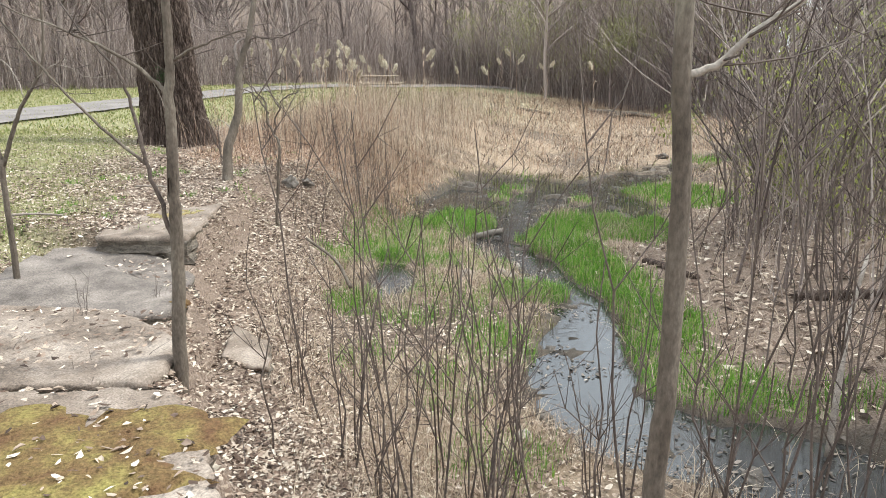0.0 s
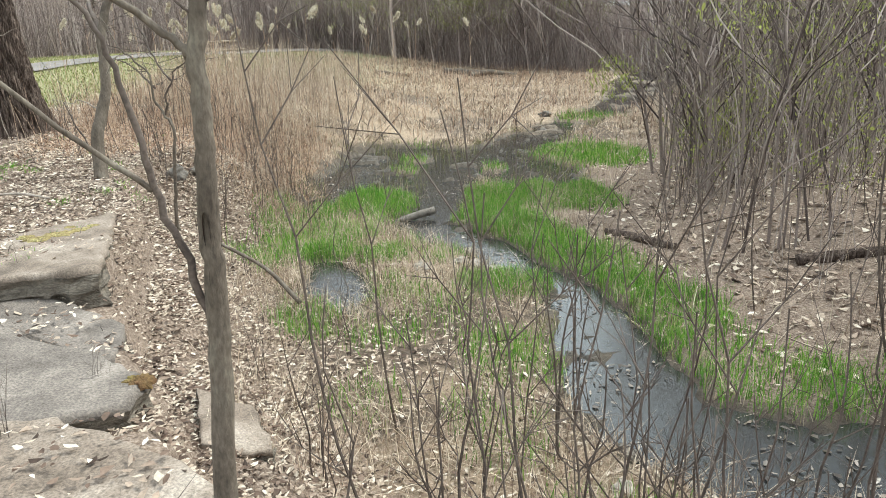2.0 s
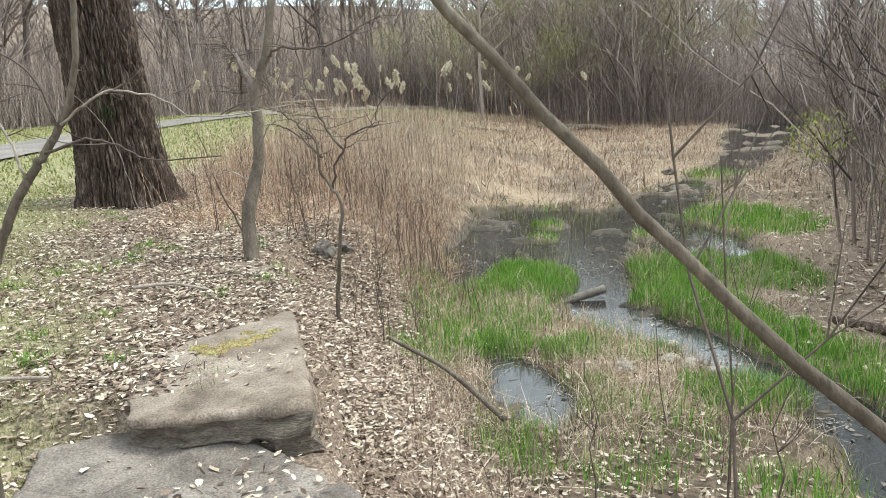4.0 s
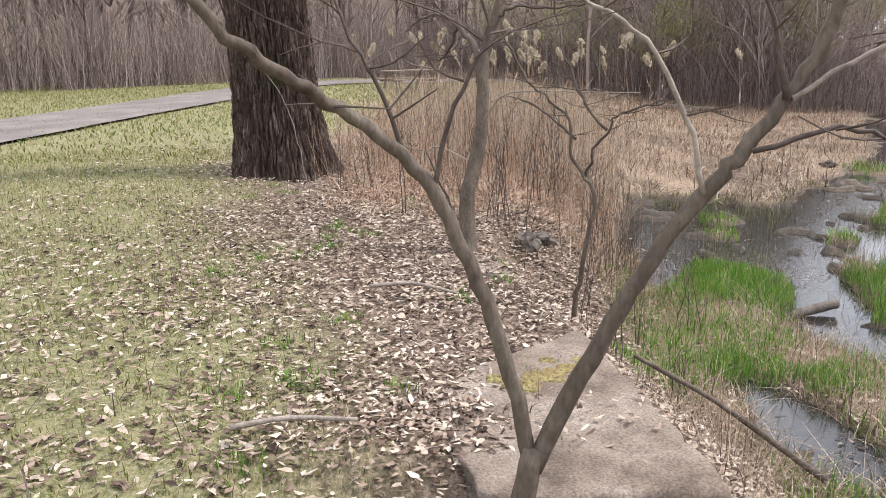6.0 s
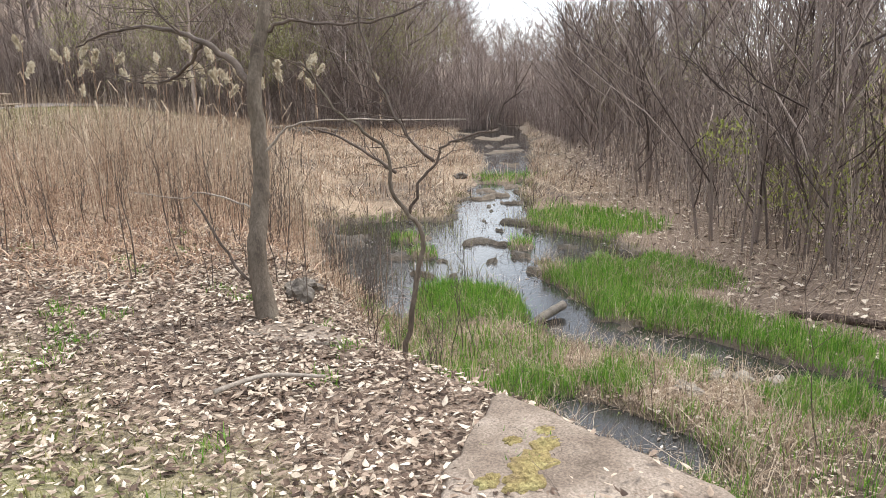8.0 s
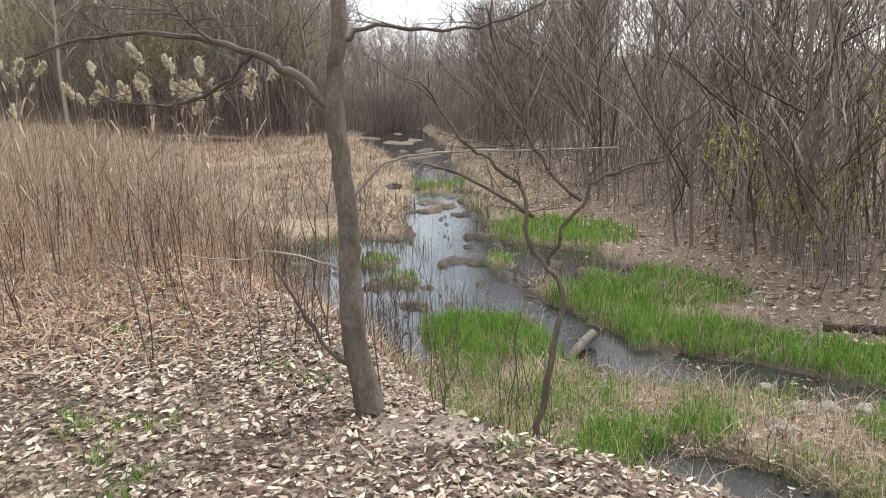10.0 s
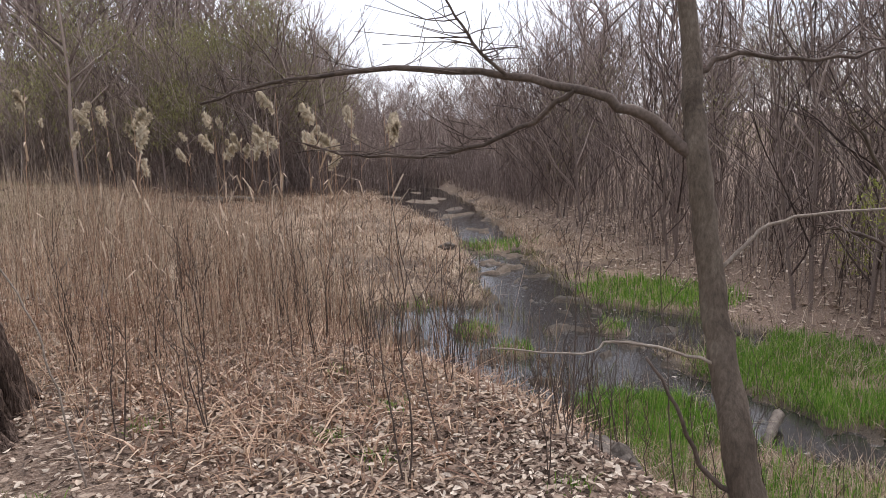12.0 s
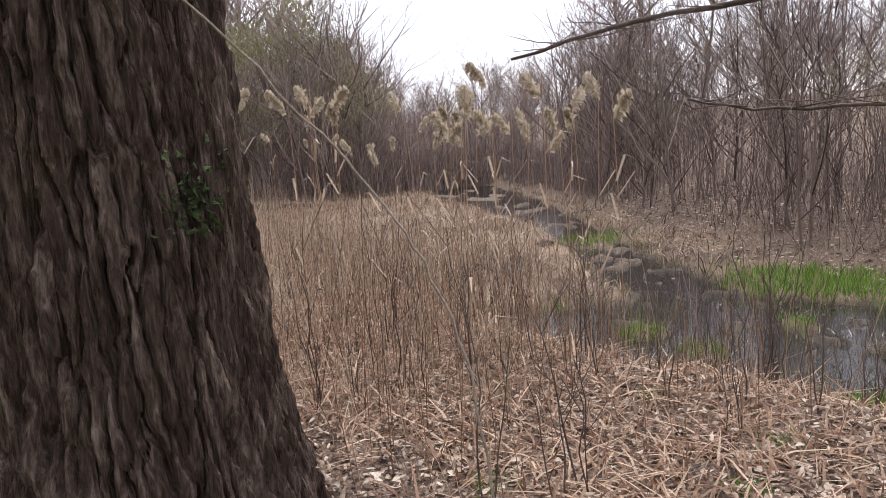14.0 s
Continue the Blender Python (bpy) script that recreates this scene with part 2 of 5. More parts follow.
def smooth_line(pts, per=4):
    """Catmull-Rom through the points."""
    p = np.asarray(pts, float)
    if len(p) < 3:
        return p
    q = np.vstack([2 * p[0] - p[1], p, 2 * p[-1] - p[-2]])
    out = []
    for i in range(1, len(q) - 2):
        for s in np.arange(per) / per:
            a, b_, c_, d = q[i - 1], q[i], q[i + 1], q[i + 2]
            out.append(0.5 * (2 * b_ + (c_ - a) * s + (2 * a - 5 * b_ + 4 * c_ - d) * s * s + (3 * b_ - a - 3 * c_ + d) * s ** 3))
    out.append(p[-1])
    return np.array(out)


def tube(geo, pts, r0, r1, sides=6, rough=0.0, rng=None, flare=0.0):
    """A tapering stem along a line, closed at both ends."""
    p = np.asarray(pts, float)
    k = len(p)
    tang = np.gradient(p, axis=0)
    tang /= np.linalg.norm(tang, axis=1)[:, None] + 1e-9
    ref = np.array([0.31, 0.95, 0.05]) if abs(tang[0] @ np.array([0.31, 0.95, 0.05])) < 0.9 else np.array([1.0, 0, 0])
    a = np.cross(tang, ref)
    a /= np.linalg.norm(a, axis=1)[:, None] + 1e-9
    c_ = np.cross(tang, a)
    s = np.linspace(0, 1, k)
    r = r0 + (r1 - r0) * s
    if flare:
        r = r * (1 + flare * np.exp(-s * 14))
    ang = np.arange(sides) * 2 * math.pi / sides
    rad = np.repeat(r[:, None], sides, 1)
    if rough and rng is not None:
        rad = rad * (1 + rough * rng.uniform(-1, 1, rad.shape))
    ring = p[:, None] + rad[:, :, None] * (np.cos(ang)[None, :, None] * a[:, None] + np.sin(ang)[None, :, None] * c_[:, None])
    faces = []
    for i in range(k - 1):
        for j in range(sides):
            j2 = (j + 1) % sides
            faces.append((i * sides + j, i * sides + j2, (i + 1) * sides + j2, (i + 1) * sides + j))
    faces.append(tuple(range(sides - 1, -1, -1)))
    faces.append(tuple((k - 1) * sides + j for j in range(sides)))
    geo.add(ring.reshape(-1, 3), faces)


def hash_noise(x, y, seed=0):
    """Smooth value noise in 0..1 on numpy arrays."""
    xi, yi = np.floor(x).astype(np.int64), np.floor(y).astype(np.int64)
    fx, fy = x - xi, y - yi
    fx, fy = fx * fx * (3 - 2 * fx), fy * fy * (3 - 2 * fy)

    def cell(i, j):
        h_ = (i * 374761393 + j * 668265263 + seed * 1442695041) & 0xFFFFFFFF
        h_ = ((h_ ^ (h_ >> 13)) * 1274126177) & 0xFFFFFFFF
        return ((h_ ^ (h_ >> 16)) & 0xFFFF) / 65535.0

    a = cell(xi, yi) * (1 - fx) + cell(xi + 1, yi) * fx
    b_ = cell(xi, yi + 1) * (1 - fx) + cell(xi + 1, yi + 1) * fx
    return a * (1 - fy) + b_ * fy


def fractal(x, y, seed=0, octaves=3):
    s, amp, tot = 0, 1.0, 0
    for o in range(octaves):
        s = s + amp * hash_noise(x * 2 ** o + 17.3 * o, y * 2 ** o, seed + o)
        tot += amp
        amp *= 0.5
    return s / tot


def ease(a, b_, x):
    s = np.clip((x - a) / (b_ - a), 0, 1)
    return s * s * (3 - 2 * s)


# ---------------------------------------------------------------- lie of the land
WATER = -0.975
EDGE_Y = [-40, -6, 0, 2.16, 2.63, 3.4, 4.5, 5.3, 6, 7.5, 8.5, 9.3, 10.4, 11.5, 13, 16, 22, 40, 80]
EDGE_X = [2, 0.4, -0.15, -0.7, -0.95, -1.33, -1.64, -1.87, -2.05, -2.12, -2.34, -2.4, -2.1, -2.0, -2.1, -1.6, -1, -1, 0]
CREEK = [(9, 1.0, 0.8), (4.5, 2.9, 0.55), (3.0, 3.6, 0.45), (2.2, 4.0, 0.4), (1.5, 4.35, 0.42), (1.08, 4.9, 0.36), (1.2, 5.6, 0.36), (1.4, 6.4, 0.28),
         (1.45, 7.2, 0.2), (1.25, 7.9, 0.2), (1.15, 8.6, 0.24), (0.9, 9.2, 0.3), (0.75, 9.7, 0.32), (1.1, 10.4, 0.32), (1.4, 11.3, 0.36),
         (2.1, 12.5, 0.45), (2.75, 13.5, 0.7), (3.5, 14.3, 0.6), (4.9, 15.8, 0.5), (6.2, 17.1, 0.45), (8.0, 19.0, 0.5), (10.2, 21.8, 0.8), (12.8, 25.4, 1.3), (16, 29, 1.2)]
POOLS = [(-0.5, 7.95, 0.26, 0.6), (1.5, 13.5, 1.25, 1.7), (2.9, 12.1, 0.75, 1.2), (0.1, 12.2, 0.55, 1.0), (-0.45, 11.2, 0.3, 0.5), (0.9, 11.9, 0.4, 0.9)]
WOOD_Y = [-30, 0, 4, 8, 9.7, 11.5, 13.5, 16, 20, 29, 40, 80]
WOOD_X = [4, 3.0, 2.5, 2.5, 3.7, 4.6, 6.0, 7.5, 11, 17, 22, 40]
ISLES = [(0.95, 7.35, 0.48, 0.42), (0.3, 10.85, 0.55, 0.75), (4.45, 12.8, 0.8, 1.2), (2.5, 12.42, 0.28, 0.24), (2.7, 11.12, 0.24, 0.22), (3.6, 13.1, 0.22, 0.2), (1.47, 13.7, 0.24, 0.24), (1.12, 12.9, 0.26, 0.32), (6.3, 17.2, 0.7, 0.5)]


def creek_gap(x, y):
    """Distance past the creek's edge; below zero in the water."""
    best = np.full(np.shape(x), 99.0)
    c_ = smooth_line(CREEK, 3)
    for (x0, y0, w0), (x1, y1, w1) in zip(c_[:-1], c_[1:]):
        dx, dy = x1 - x0, y1 - y0
        s = np.clip(((x - x0) * dx + (y - y0) * dy) / (dx * dx + dy * dy), 0, 1)
        best = np.minimum(best, np.hypot(x - x0 - s * dx, y - y0 - s * dy) - (w0 + (w1 - w0) * s))
    for px, py, rx, ry in POOLS:
        best = np.minimum(best, (np.hypot((x - px) / rx, (y - py) / ry) - 1) * min(rx, ry))
    for px, py, rx, ry in ISLES:
        best = np.maximum(best, -(np.hypot((x - px) / rx, (y - py) / ry) - 1) * min(rx, ry))
    return best + (0.2 + 0.25 * ease(9, 12, y)) * (fractal(x * 3.1, y * 3.1, 5, 4) - 0.5)


def height(x, y):
    x, y = np.asarray(x, float), np.asarray(y, float)
    d = x - np.interp(y, EDGE_Y, EDGE_X) + 0.1 * (fractal(x * 2, y * 2, 11) - 0.5)
    top = 0.03 + 0.22 * ease(0, 5, -d) + 0.02 * (fractal(x * 1.3, y * 1.3, 21) - 0.5)
    run = np.interp(y, [-10, 0, 8.5, 10.5, 12.5, 14, 20, 40], [1.4, 1.3, 1.2, 1.55, 1.9, 2.6, 6, 14])
    cliff = np.interp(y, [-10, 7.5, 9.5, 10.5], [0.42, 0.42, 0.25, 0.0])
    marsh = -0.925 + 0.05 * (fractal(x * 1.7, y * 1.7, 31) - 0.5) + 0.03 * (fractal(x * 7, y * 7, 33) - 0.5)
    east = x - np.interp(y, WOOD_Y, WOOD_X)
    marsh = marsh + 0.4 * ease(-0.4, 2.5, east) + 0.9 * ease(4, 30, east) + 0.45 * ease(18, 40, y) * ease(10, -6, x)
    marsh = marsh + 0.08 * (fractal(x * 1.9, y * 1.9, 35) - 0.5) * ease(-0.3, 0.5, east)
    slope = ease(-0.05, 0.12, d) * cliff + ease(0.0, 1, np.clip(d / run, 0, 1)) * (1 - cliff)
    z = top + (marsh - top) * slope
    far = np.hypot(x, y - 20)
    gap = creek_gap(x, y)
    wet = ease(0.14, -0.1, gap) * ease(-0.3, 0.4, d)
    loose = ease(9.6, 11.5, y)
    broken = np.where(y < 16, ease(0.7, 0.62, fractal(x * 3.4, y * 3.0, 91, 4)), ease(0.66, 0.54, fractal(x * 2.4 - y * 0.8, y * 2.2, 94, 4)))
    wet = wet * (1 - loose + loose * broken)
    z = z - wet * 0.16 + wet * 0.12 * ease(0.55, 0.75, fractal(x * 6, y * 6, 92)) * (1 - loose)
    dip = ease(-1.9, -1.2, d) * ease(3.9, 4.3, y) * ease(6.25, 6.0, y)
    z = z - 0.2 * dip * (1 - slope)
    return z + 2.0 * ease(45, 140, far) + 9.0 * ease(44, 85, y) * ease(22, 8, x - 0.2 * y) + 8.0 * ease(26, 60, -x) * ease(-10, 20, y)


def spread(count, box, keep, seed):
    """Places in a box, thinned by keep(x, y) in 0..1."""
    r = np.random.default_rng(seed)
    x = r.uniform(box[0], box[1], count)
    y = r.uniform(box[2], box[3], count)
    ok = r.uniform(0, 1, count) < keep(x, y)
    return x[ok], y[ok], r


def axis_steps(lo, hi, fine, reach):
    a = [lo]
    step = fine
    while a[-1] > -reach:
        step *= 1.06
        a.append(a[-1] - step)
    c_ = [hi]
    step = fine
    while c_[-1] < reach:
        step *= 1.06
        c_.append(c_[-1] + step)
    return np.array(a[::-1][:-1] + list(np.arange(lo, hi, fine)) + c_)


gx, gy = axis_steps(-6.0, 5.5, 0.075, 420), axis_steps(1.5, 17, 0.075, 420)
GX, GY = np.meshgrid(gx, gy)
GZ = height(GX, GY)
nx, ny = len(gx), len(gy)
idx = np.arange(nx * ny).reshape(ny, nx)
quads = np.stack([idx[:-1, :-1], idx[:-1, 1:], idx[1:, 1:], idx[1:, :-1]], -1).reshape(-1, 4)
ground_me = array_mesh("ground", np.stack([GX, GY, GZ], -1).reshape(-1, 3), quads, MAT["ground"], True)


def lawn_mask(x, y):
    """1 on the mown grass of the bank, 0 on leaves and marsh."""
    lim = np.interp(y, [-5, 3, 6.4, 7.3, 8.4, 10.2, 13.7, 20, 40], [-2.2, -2.6, -3.3, -3.5, -3.9, -4.5, -5.0, -3.5, -2])
    return ease(0.5, -0.7, x - lim + 1.1 * (fractal(x * 1.2, y * 1.2, 41) - 0.5))


def wet_mask(x, y):
    d = x - np.interp(y, EDGE_Y, EDGE_X)
    return ease(0.3, 0.0, creek_gap(x, y)) * ease(0.5, 0.9, d) * (1 - 0.35 * ease(14, 16.5, y))


def field_mask(x, y):
    """Straw and dry reeds of the marsh."""
    d = x - np.interp(y, EDGE_Y, EDGE_X)
    east = x - np.interp(y, WOOD_Y, WOOD_X)
    return np.clip(ease(0.6, 1.4, d) * ease(-0.5, -1.6, east) + ease(12, 14, y) * ease(-4.6, -3.2, x) * ease(0.6, -0.4, east), 0, 1) * (1 - 0.85 * ease(21, 27, y) * ease(5, 0, x - (y - 25) * 0.3)) * ease(42, 34, y)


far_lawn = ease(20, 26, GY) * ease(6, 0, GX - (GY - 25) * 0.3) * ease(46, 40, GY)
cover = np.zeros((ny, nx, 4), np.float32)
cover[..., 0] = np.maximum(lawn_mask(GX, GY) * ease(46, 40, GY - 0.6 * np.minimum(GX + 8, 0)), far_lawn * 0.9)
cover[..., 1] = wet_mask(GX, GY) * 0.92
cover[..., 2] = field_mask(GX, GY)
cover[..., 3] = 1
ca = ground_me.color_attributes.new("cover", "FLOAT_COLOR", "POINT")
ca.data.foreach_set("color", cover.ravel())
tagged(new("ground", ground_me), "earth bank, marsh and lawn with dead leaves and mud", "ground", kind="structure")

# still and slow water of creek and pools
wx, wy = np.meshgrid(np.linspace(-1.6, 16, 60), np.linspace(-4, 34, 90))
wi = np.arange(wx.size).reshape(wx.shape)
wq = np.stack([wi[:-1, :-1], wi[:-1, 1:], wi[1:, 1:], wi[1:, :-1]], -1).reshape(-1, 4)
water_me = array_mesh("water", np.stack([wx, wy, np.full(wx.shape, WATER)], -1).reshape(-1, 3), wq, MAT["water"], True)
tagged(new("water", water_me), "shallow dark creek water that mirrors the pale sky", "water", kind="structure")

# gravel path across the lawn
line = smooth_line([(-14, -6), (-11.8, 6), (-10.6, 13), (-9.8, 19), (-8.9, 25), (-7.6, 32), (-3, 39), (8, 45)], 10)
tn = np.gradient(line, axis=0)
tn /= np.linalg.norm(tn, axis=1)[:, None]
nm = np.stack([-tn[:, 1], tn[:, 0]], -1)
cols = [line + nm * w for w in np.linspace(-1.4, 1.4, 7)]
pv = np.stack(cols, 1)
pz = height(pv[..., 0], pv[..., 1]) + 0.05
pi_ = np.arange(pz.size).reshape(pz.shape)
pq = np.stack([pi_[:-1, :-1], pi_[1:, :-1], pi_[1:, 1:], pi_[:-1, 1:]], -1).reshape(-1, 4)
tagged(new("path", array_mesh("path", np.concatenate([pv, pz[..., None]], -1).reshape(-1, 3), pq, MAT["gravel"], True)), "pale grey gravel footpath across the lawn", "path", kind="structure")

# ---------------------------------------------------------------- stone slabs along the bank


def stone_slab(name, outline, z, thick, tilt, label, seed, mat="stone"):
    """A broken slab: rough outline, rounded rim, uneven top."""
    rng = np.random.default_rng(seed)
    o = np.array(outline, float)
    cx, cy = o.mean(0)
    pts = []
    for i in range(len(o)):
        a, b_ = o[i], o[(i + 1) % len(o)]
        k = max(2, int(np.linalg.norm(b_ - a) / 0.07))
        for s in np.arange(k) / k:
            pts.append(a + (b_ - a) * s + rng.normal(0, 0.012, 2))
    pts = np.array(pts) - (cx, cy)
    k = len(pts)
    area = np.sum(pts[:, 0] * np.roll(pts[:, 1], -1) - np.roll(pts[:, 0], -1) * pts[:, 1])
    if area < 0:
        pts = pts[::-1]
    rings = []

    def ring(scale, zz, jit):
        p = pts * scale + rng.normal(0, jit, (k, 2))
        zt = zz + tilt[0] * p[:, 0] + tilt[1] * p[:, 1]
        rings.append(np.column_stack([p, zt]))

    for s_, zz, jit in ((0.93, -thick, 0.02), (0.97, -thick * 0.8, 0.02), (0.95, -thick * 0.55, 0.02), (1.0, -thick * 0.45, 0.012), (0.97, -thick * 0.25, 0.014), (1.0, -0.035, 0.008), (0.99, -0.01, 0.004), (0.965, 0.0, 0.002)):
        ring(s_, zz, jit)
    side = len(rings)
    for s_ in (0.9, 0.8, 0.68, 0.55, 0.42, 0.3, 0.18, 0.08):
        ring(s_, 0.0, 0.002)
    v = np.concatenate(rings)
    up = np.arange(len(v)) >= (side - 1) * k
    v[up, 2] += 0.035 * (fractal(v[up, 0] * 3 + 50, v[up, 1] * 3 + 50, seed) - 0.5) + 0.012 * (fractal(v[up, 0] * 14 + 50, v[up, 1] * 14 + 50, seed + 3) - 0.5)
    faces, mats = [], []
    for r_ in range(len(rings) - 1):
        for j in range(k):
            j2 = (j + 1) % k
            faces.append((r_ * k + j, r_ * k + j2, (r_ + 1) * k + j2, (r_ + 1) * k + j))
            mats.append(1 if r_ < side - 3 else 0)
    faces.append(tuple((len(rings) - 1) * k + j for j in range(k)))
    mats.append(0)
    faces.append(tuple(range(k - 1, -1, -1)))
    mats.append(1)
    me = bpy.data.meshes.new(name)
    me.from_pydata(v.tolist(), [], faces)
    me.materials.append(MAT[mat])
    me.materials.append(MAT["stone_side"])
    me.polygons.foreach_set("material_index", mats)
    me.polygons.foreach_set("use_smooth", [mm == 0 for mm in mats])
    me.update()
    root = thing(name, label, "slab", cx, cy, z, "slabs along the bank")
    part("slab_body", me, root)
    return root


def moss_patch(parent, x, y, z, rx, ry, seed, mat="moss"):
    """A low cushion of moss, local to its slab."""
    rng = np.random.default_rng(seed)
    g_ = Geo()
    k, rings = 40, 7
    ang = np.arange(k) * 2 * math.pi / k
    wob = 0.4 + 1.1 * fractal(np.cos(ang) * 2.6 + 9, np.sin(ang) * 2.6 + 9, seed, 4)
    v = []
    for r_ in range(rings):
        s_ = 1 - r_ / rings
        hh = 0.009 * math.sqrt(1 - s_ * s_) - (0.02 if r_ == 0 else 0)
        v.append(np.column_stack([x + rx * wob * s_ * np.cos(ang), y + ry * wob * s_ * np.sin(ang), z + hh + rng.uniform(-0.004, 0.004, k)]))
    faces = [(r_ * k + j, r_ * k + (j + 1) % k, (r_ + 1) * k + (j + 1) % k, (r_ + 1) * k + j) for r_ in range(rings - 1) for j in range(k)]
    faces.append(tuple((rings - 1) * k + j for j in range(k)))
    g_.add(np.concatenate(v), faces)
    return part("moss", g_.mesh("moss", MAT[mat], True), parent, "yellow-green and rusty moss")


s = stone_slab("stone_slab", [(-2.6, 2.95), (-1.15, 2.93), (-0.93, 2.63), (-0.72, 2.1), (-0.62, 1.4), (-2.6, 1.2)], 0.09, 0.35, (0.0, 0.02), "pale broken stone slab under moss on the bank's edge", 1)
moss_patch(s, 0.28, 0.33, 0.012, 0.36, 0.26, 3)
moss_patch(s, -0.18, 0.3, 0.012, 0.4, 0.3, 4)
moss_patch(s, 0.1, 0.02, 0.012, 0.5, 0.25, 6)
stone_slab("stone_slab", [(-2.9, 4.2), (-1.9, 4.08), (-1.47, 3.68), (-1.3, 3.44), (-1.33, 3.05), (-2.9, 2.98)], 0.085, 0.33, (0, 0), "cracked sandy stone slab at the bank's edge", 7)
s = stone_slab("stone_slab", [(-3.2, 5.55), (-2.55, 5.3), (-1.95, 4.9), (-1.64, 4.52), (-1.72, 4.33), (-1.92, 4.24), (-3.2, 4.27)], -0.01, 0.36, (-0.03, 0.02), "grey stone slab with mossy corner at the bank's edge", 9, "stone_grey")
moss_patch(s, 0.62, -0.22, -0.02, 0.07, 0.06, 5)
stone_slab("stone_slab", [(-3.3, 6.02), (-2.72, 6.32), (-1.9, 5.46), (-1.9, 5.03), (-2.5, 5.36), (-3.25, 5.62)], -0.09, 0.4, (-0.05, 0.03), "grey pointed stone slab lying lower than its neighbours", 12, "stone_grey")
s = stone_slab("stone_slab", [(-3.0, 6.7), (-2.96, 6.2), (-2.86, 5.93), (-2.07, 5.86), (-2.12, 6.4), (-2.15, 6.8), (-2.2, 7.34), (-2.42, 7.2), (-2.8, 6.95)], 0.075, 0.3, (0.01, 0.0), "large pale layered stone slab half under dead leaves", 15)
for i, (mx, my, mr) in enumerate(((-0.1, 0.12, 0.1), (0.0, 0.2, 0.12), (0.13, 0.27, 0.08), (-0.2, 0.2, 0.06), (0.2, 0.34, 0.06), (0.05, 0.36, 0.05))):
    moss_patch(s, mx, my, 0.001, mr, mr * 0.7, 80 + i, "moss_dry")
stone_slab("stone_slab", [(-2.82, 8.86), (-2.52, 8.82), (-2.36, 8.5), (-2.45, 8.34), (-2.75, 8.6)], 0.055, 0.18, (0.0, 0.0), "small pale stone slab at the foot of a young tree", 18)
stone_slab("stone_slab", [(-1.55, 5.2), (-1.25, 5.05), (-1.15, 4.6), (-1.5, 4.65)], -0.5, 0.14, (-0.25, 0.0), "fallen pale slab fragment on the leafy slope", 20)


def rock(x, y, rx, ry, rz, label, seed, mat="rock", z=None):
    """An uneven stone sunk into what it lies on."""
    bm = bmesh.new()
    bmesh.ops.create_icosphere(bm, subdivisions=3, radius=1)
    for v_ in bm.verts:
        c_ = v_.co.copy()
        f = 0.78 + 0.45 * noise.noise(c_ * 1.3 + Vector((seed, 0, 0))) + 0.12 * noise.noise(c_ * 4 + Vector((0, seed, 0)))
        v_.co = Vector((c_.x * rx * f, c_.y * ry * f, max(c_.z, -0.5) * rz * f))
    me = bpy.data.meshes.new("rock")
    bm.to_mesh(me)
    bm.free()
    me.materials.append(MAT[mat])
    ob = new("rock", me)
    ob.location = (x, y, (float(height(x, y)) if z is None else z) + rz * 0.3)
    ob.rotation_euler = (0, 0, seed * 1.3)
    return tagged(ob, label, "rock")


rock(-2.0, 9.88, 0.16, 0.12, 0.12, "dark wet rock on the leafy bank", 1.0)
rock(-1.82, 10.1, 0.13, 0.1, 0.09, "dark rock sunk in dead leaves", 2.1)
rock(0.98, 5.9, 0.12, 0.09, 0.1, "dark rock at the creek's edge", 3.2)
rock(0.72, 4.62, 0.1, 0.08, 0.07, "grey rounded stone in the creek", 4.3, "rock", WATER)
rock(0.55, 4.3, 0.09, 0.07, 0.05, "pale flat stone at the water", 5.3, "rock_pale")
rock(0.95, 8.45, 0.09, 0.07, 0.06, "pale stone at the creek's edge", 6.4, "rock_pale", WATER)
rock(0.75, 8.1, 0.1, 0.07, 0.05, "pale flat stone beside the creek", 7.5, "rock_pale")
rock(0.85, 7.95, 0.1, 0.08, 0.05, "pale flat stone beside the creek", 8.6, "rock_pale")
rock(1.0, 7.75, 0.13, 0.09, 0.07, "pale stone beside the creek", 9.7, "rock_pale")
rock(0.35, 8.1, 0.14, 0.1, 0.05, "pale flat stone in the grass", 10.8, "rock_pale")
rock(1.3, 3.7, 0.12, 0.1, 0.07, "dark stone in the creek bed", 11.9, "rock", WATER)
rock(1.9, 3.85, 0.1, 0.08, 0.06, "dark stone in the creek bed", 13.1, "rock", WATER)
rock(5.6, 17.8, 0.2, 0.15, 0.12, "dark rock in the marsh", 14.1)
rock(4.9, 16.2, 0.2, 0.14, 0.12, "dark tussock stump in the marsh", 15.1)

# ---------------------------------------------------------------- trees by hand


def branch(root, name, pts, r0, r1, mat="bark_young", sides=8, per=4, label="", wobble=0.0, seed=0, flare=0.0):
    """One stem or limb along a line given in metres of the place."""
    rng = np.random.default_rng(seed + 77)
    p = smooth_line(np.array(pts, float), per)
    if wobble:
        p[1:-1] += rng.normal(0, wobble, (len(p) - 2, 3))
    g_ = Geo()
    tube(g_, p - np.array(root.location), r0, r1, sides, 0.06, rng, flare)
    return part(name, g_.mesh(name, MAT[mat], True), root, label)


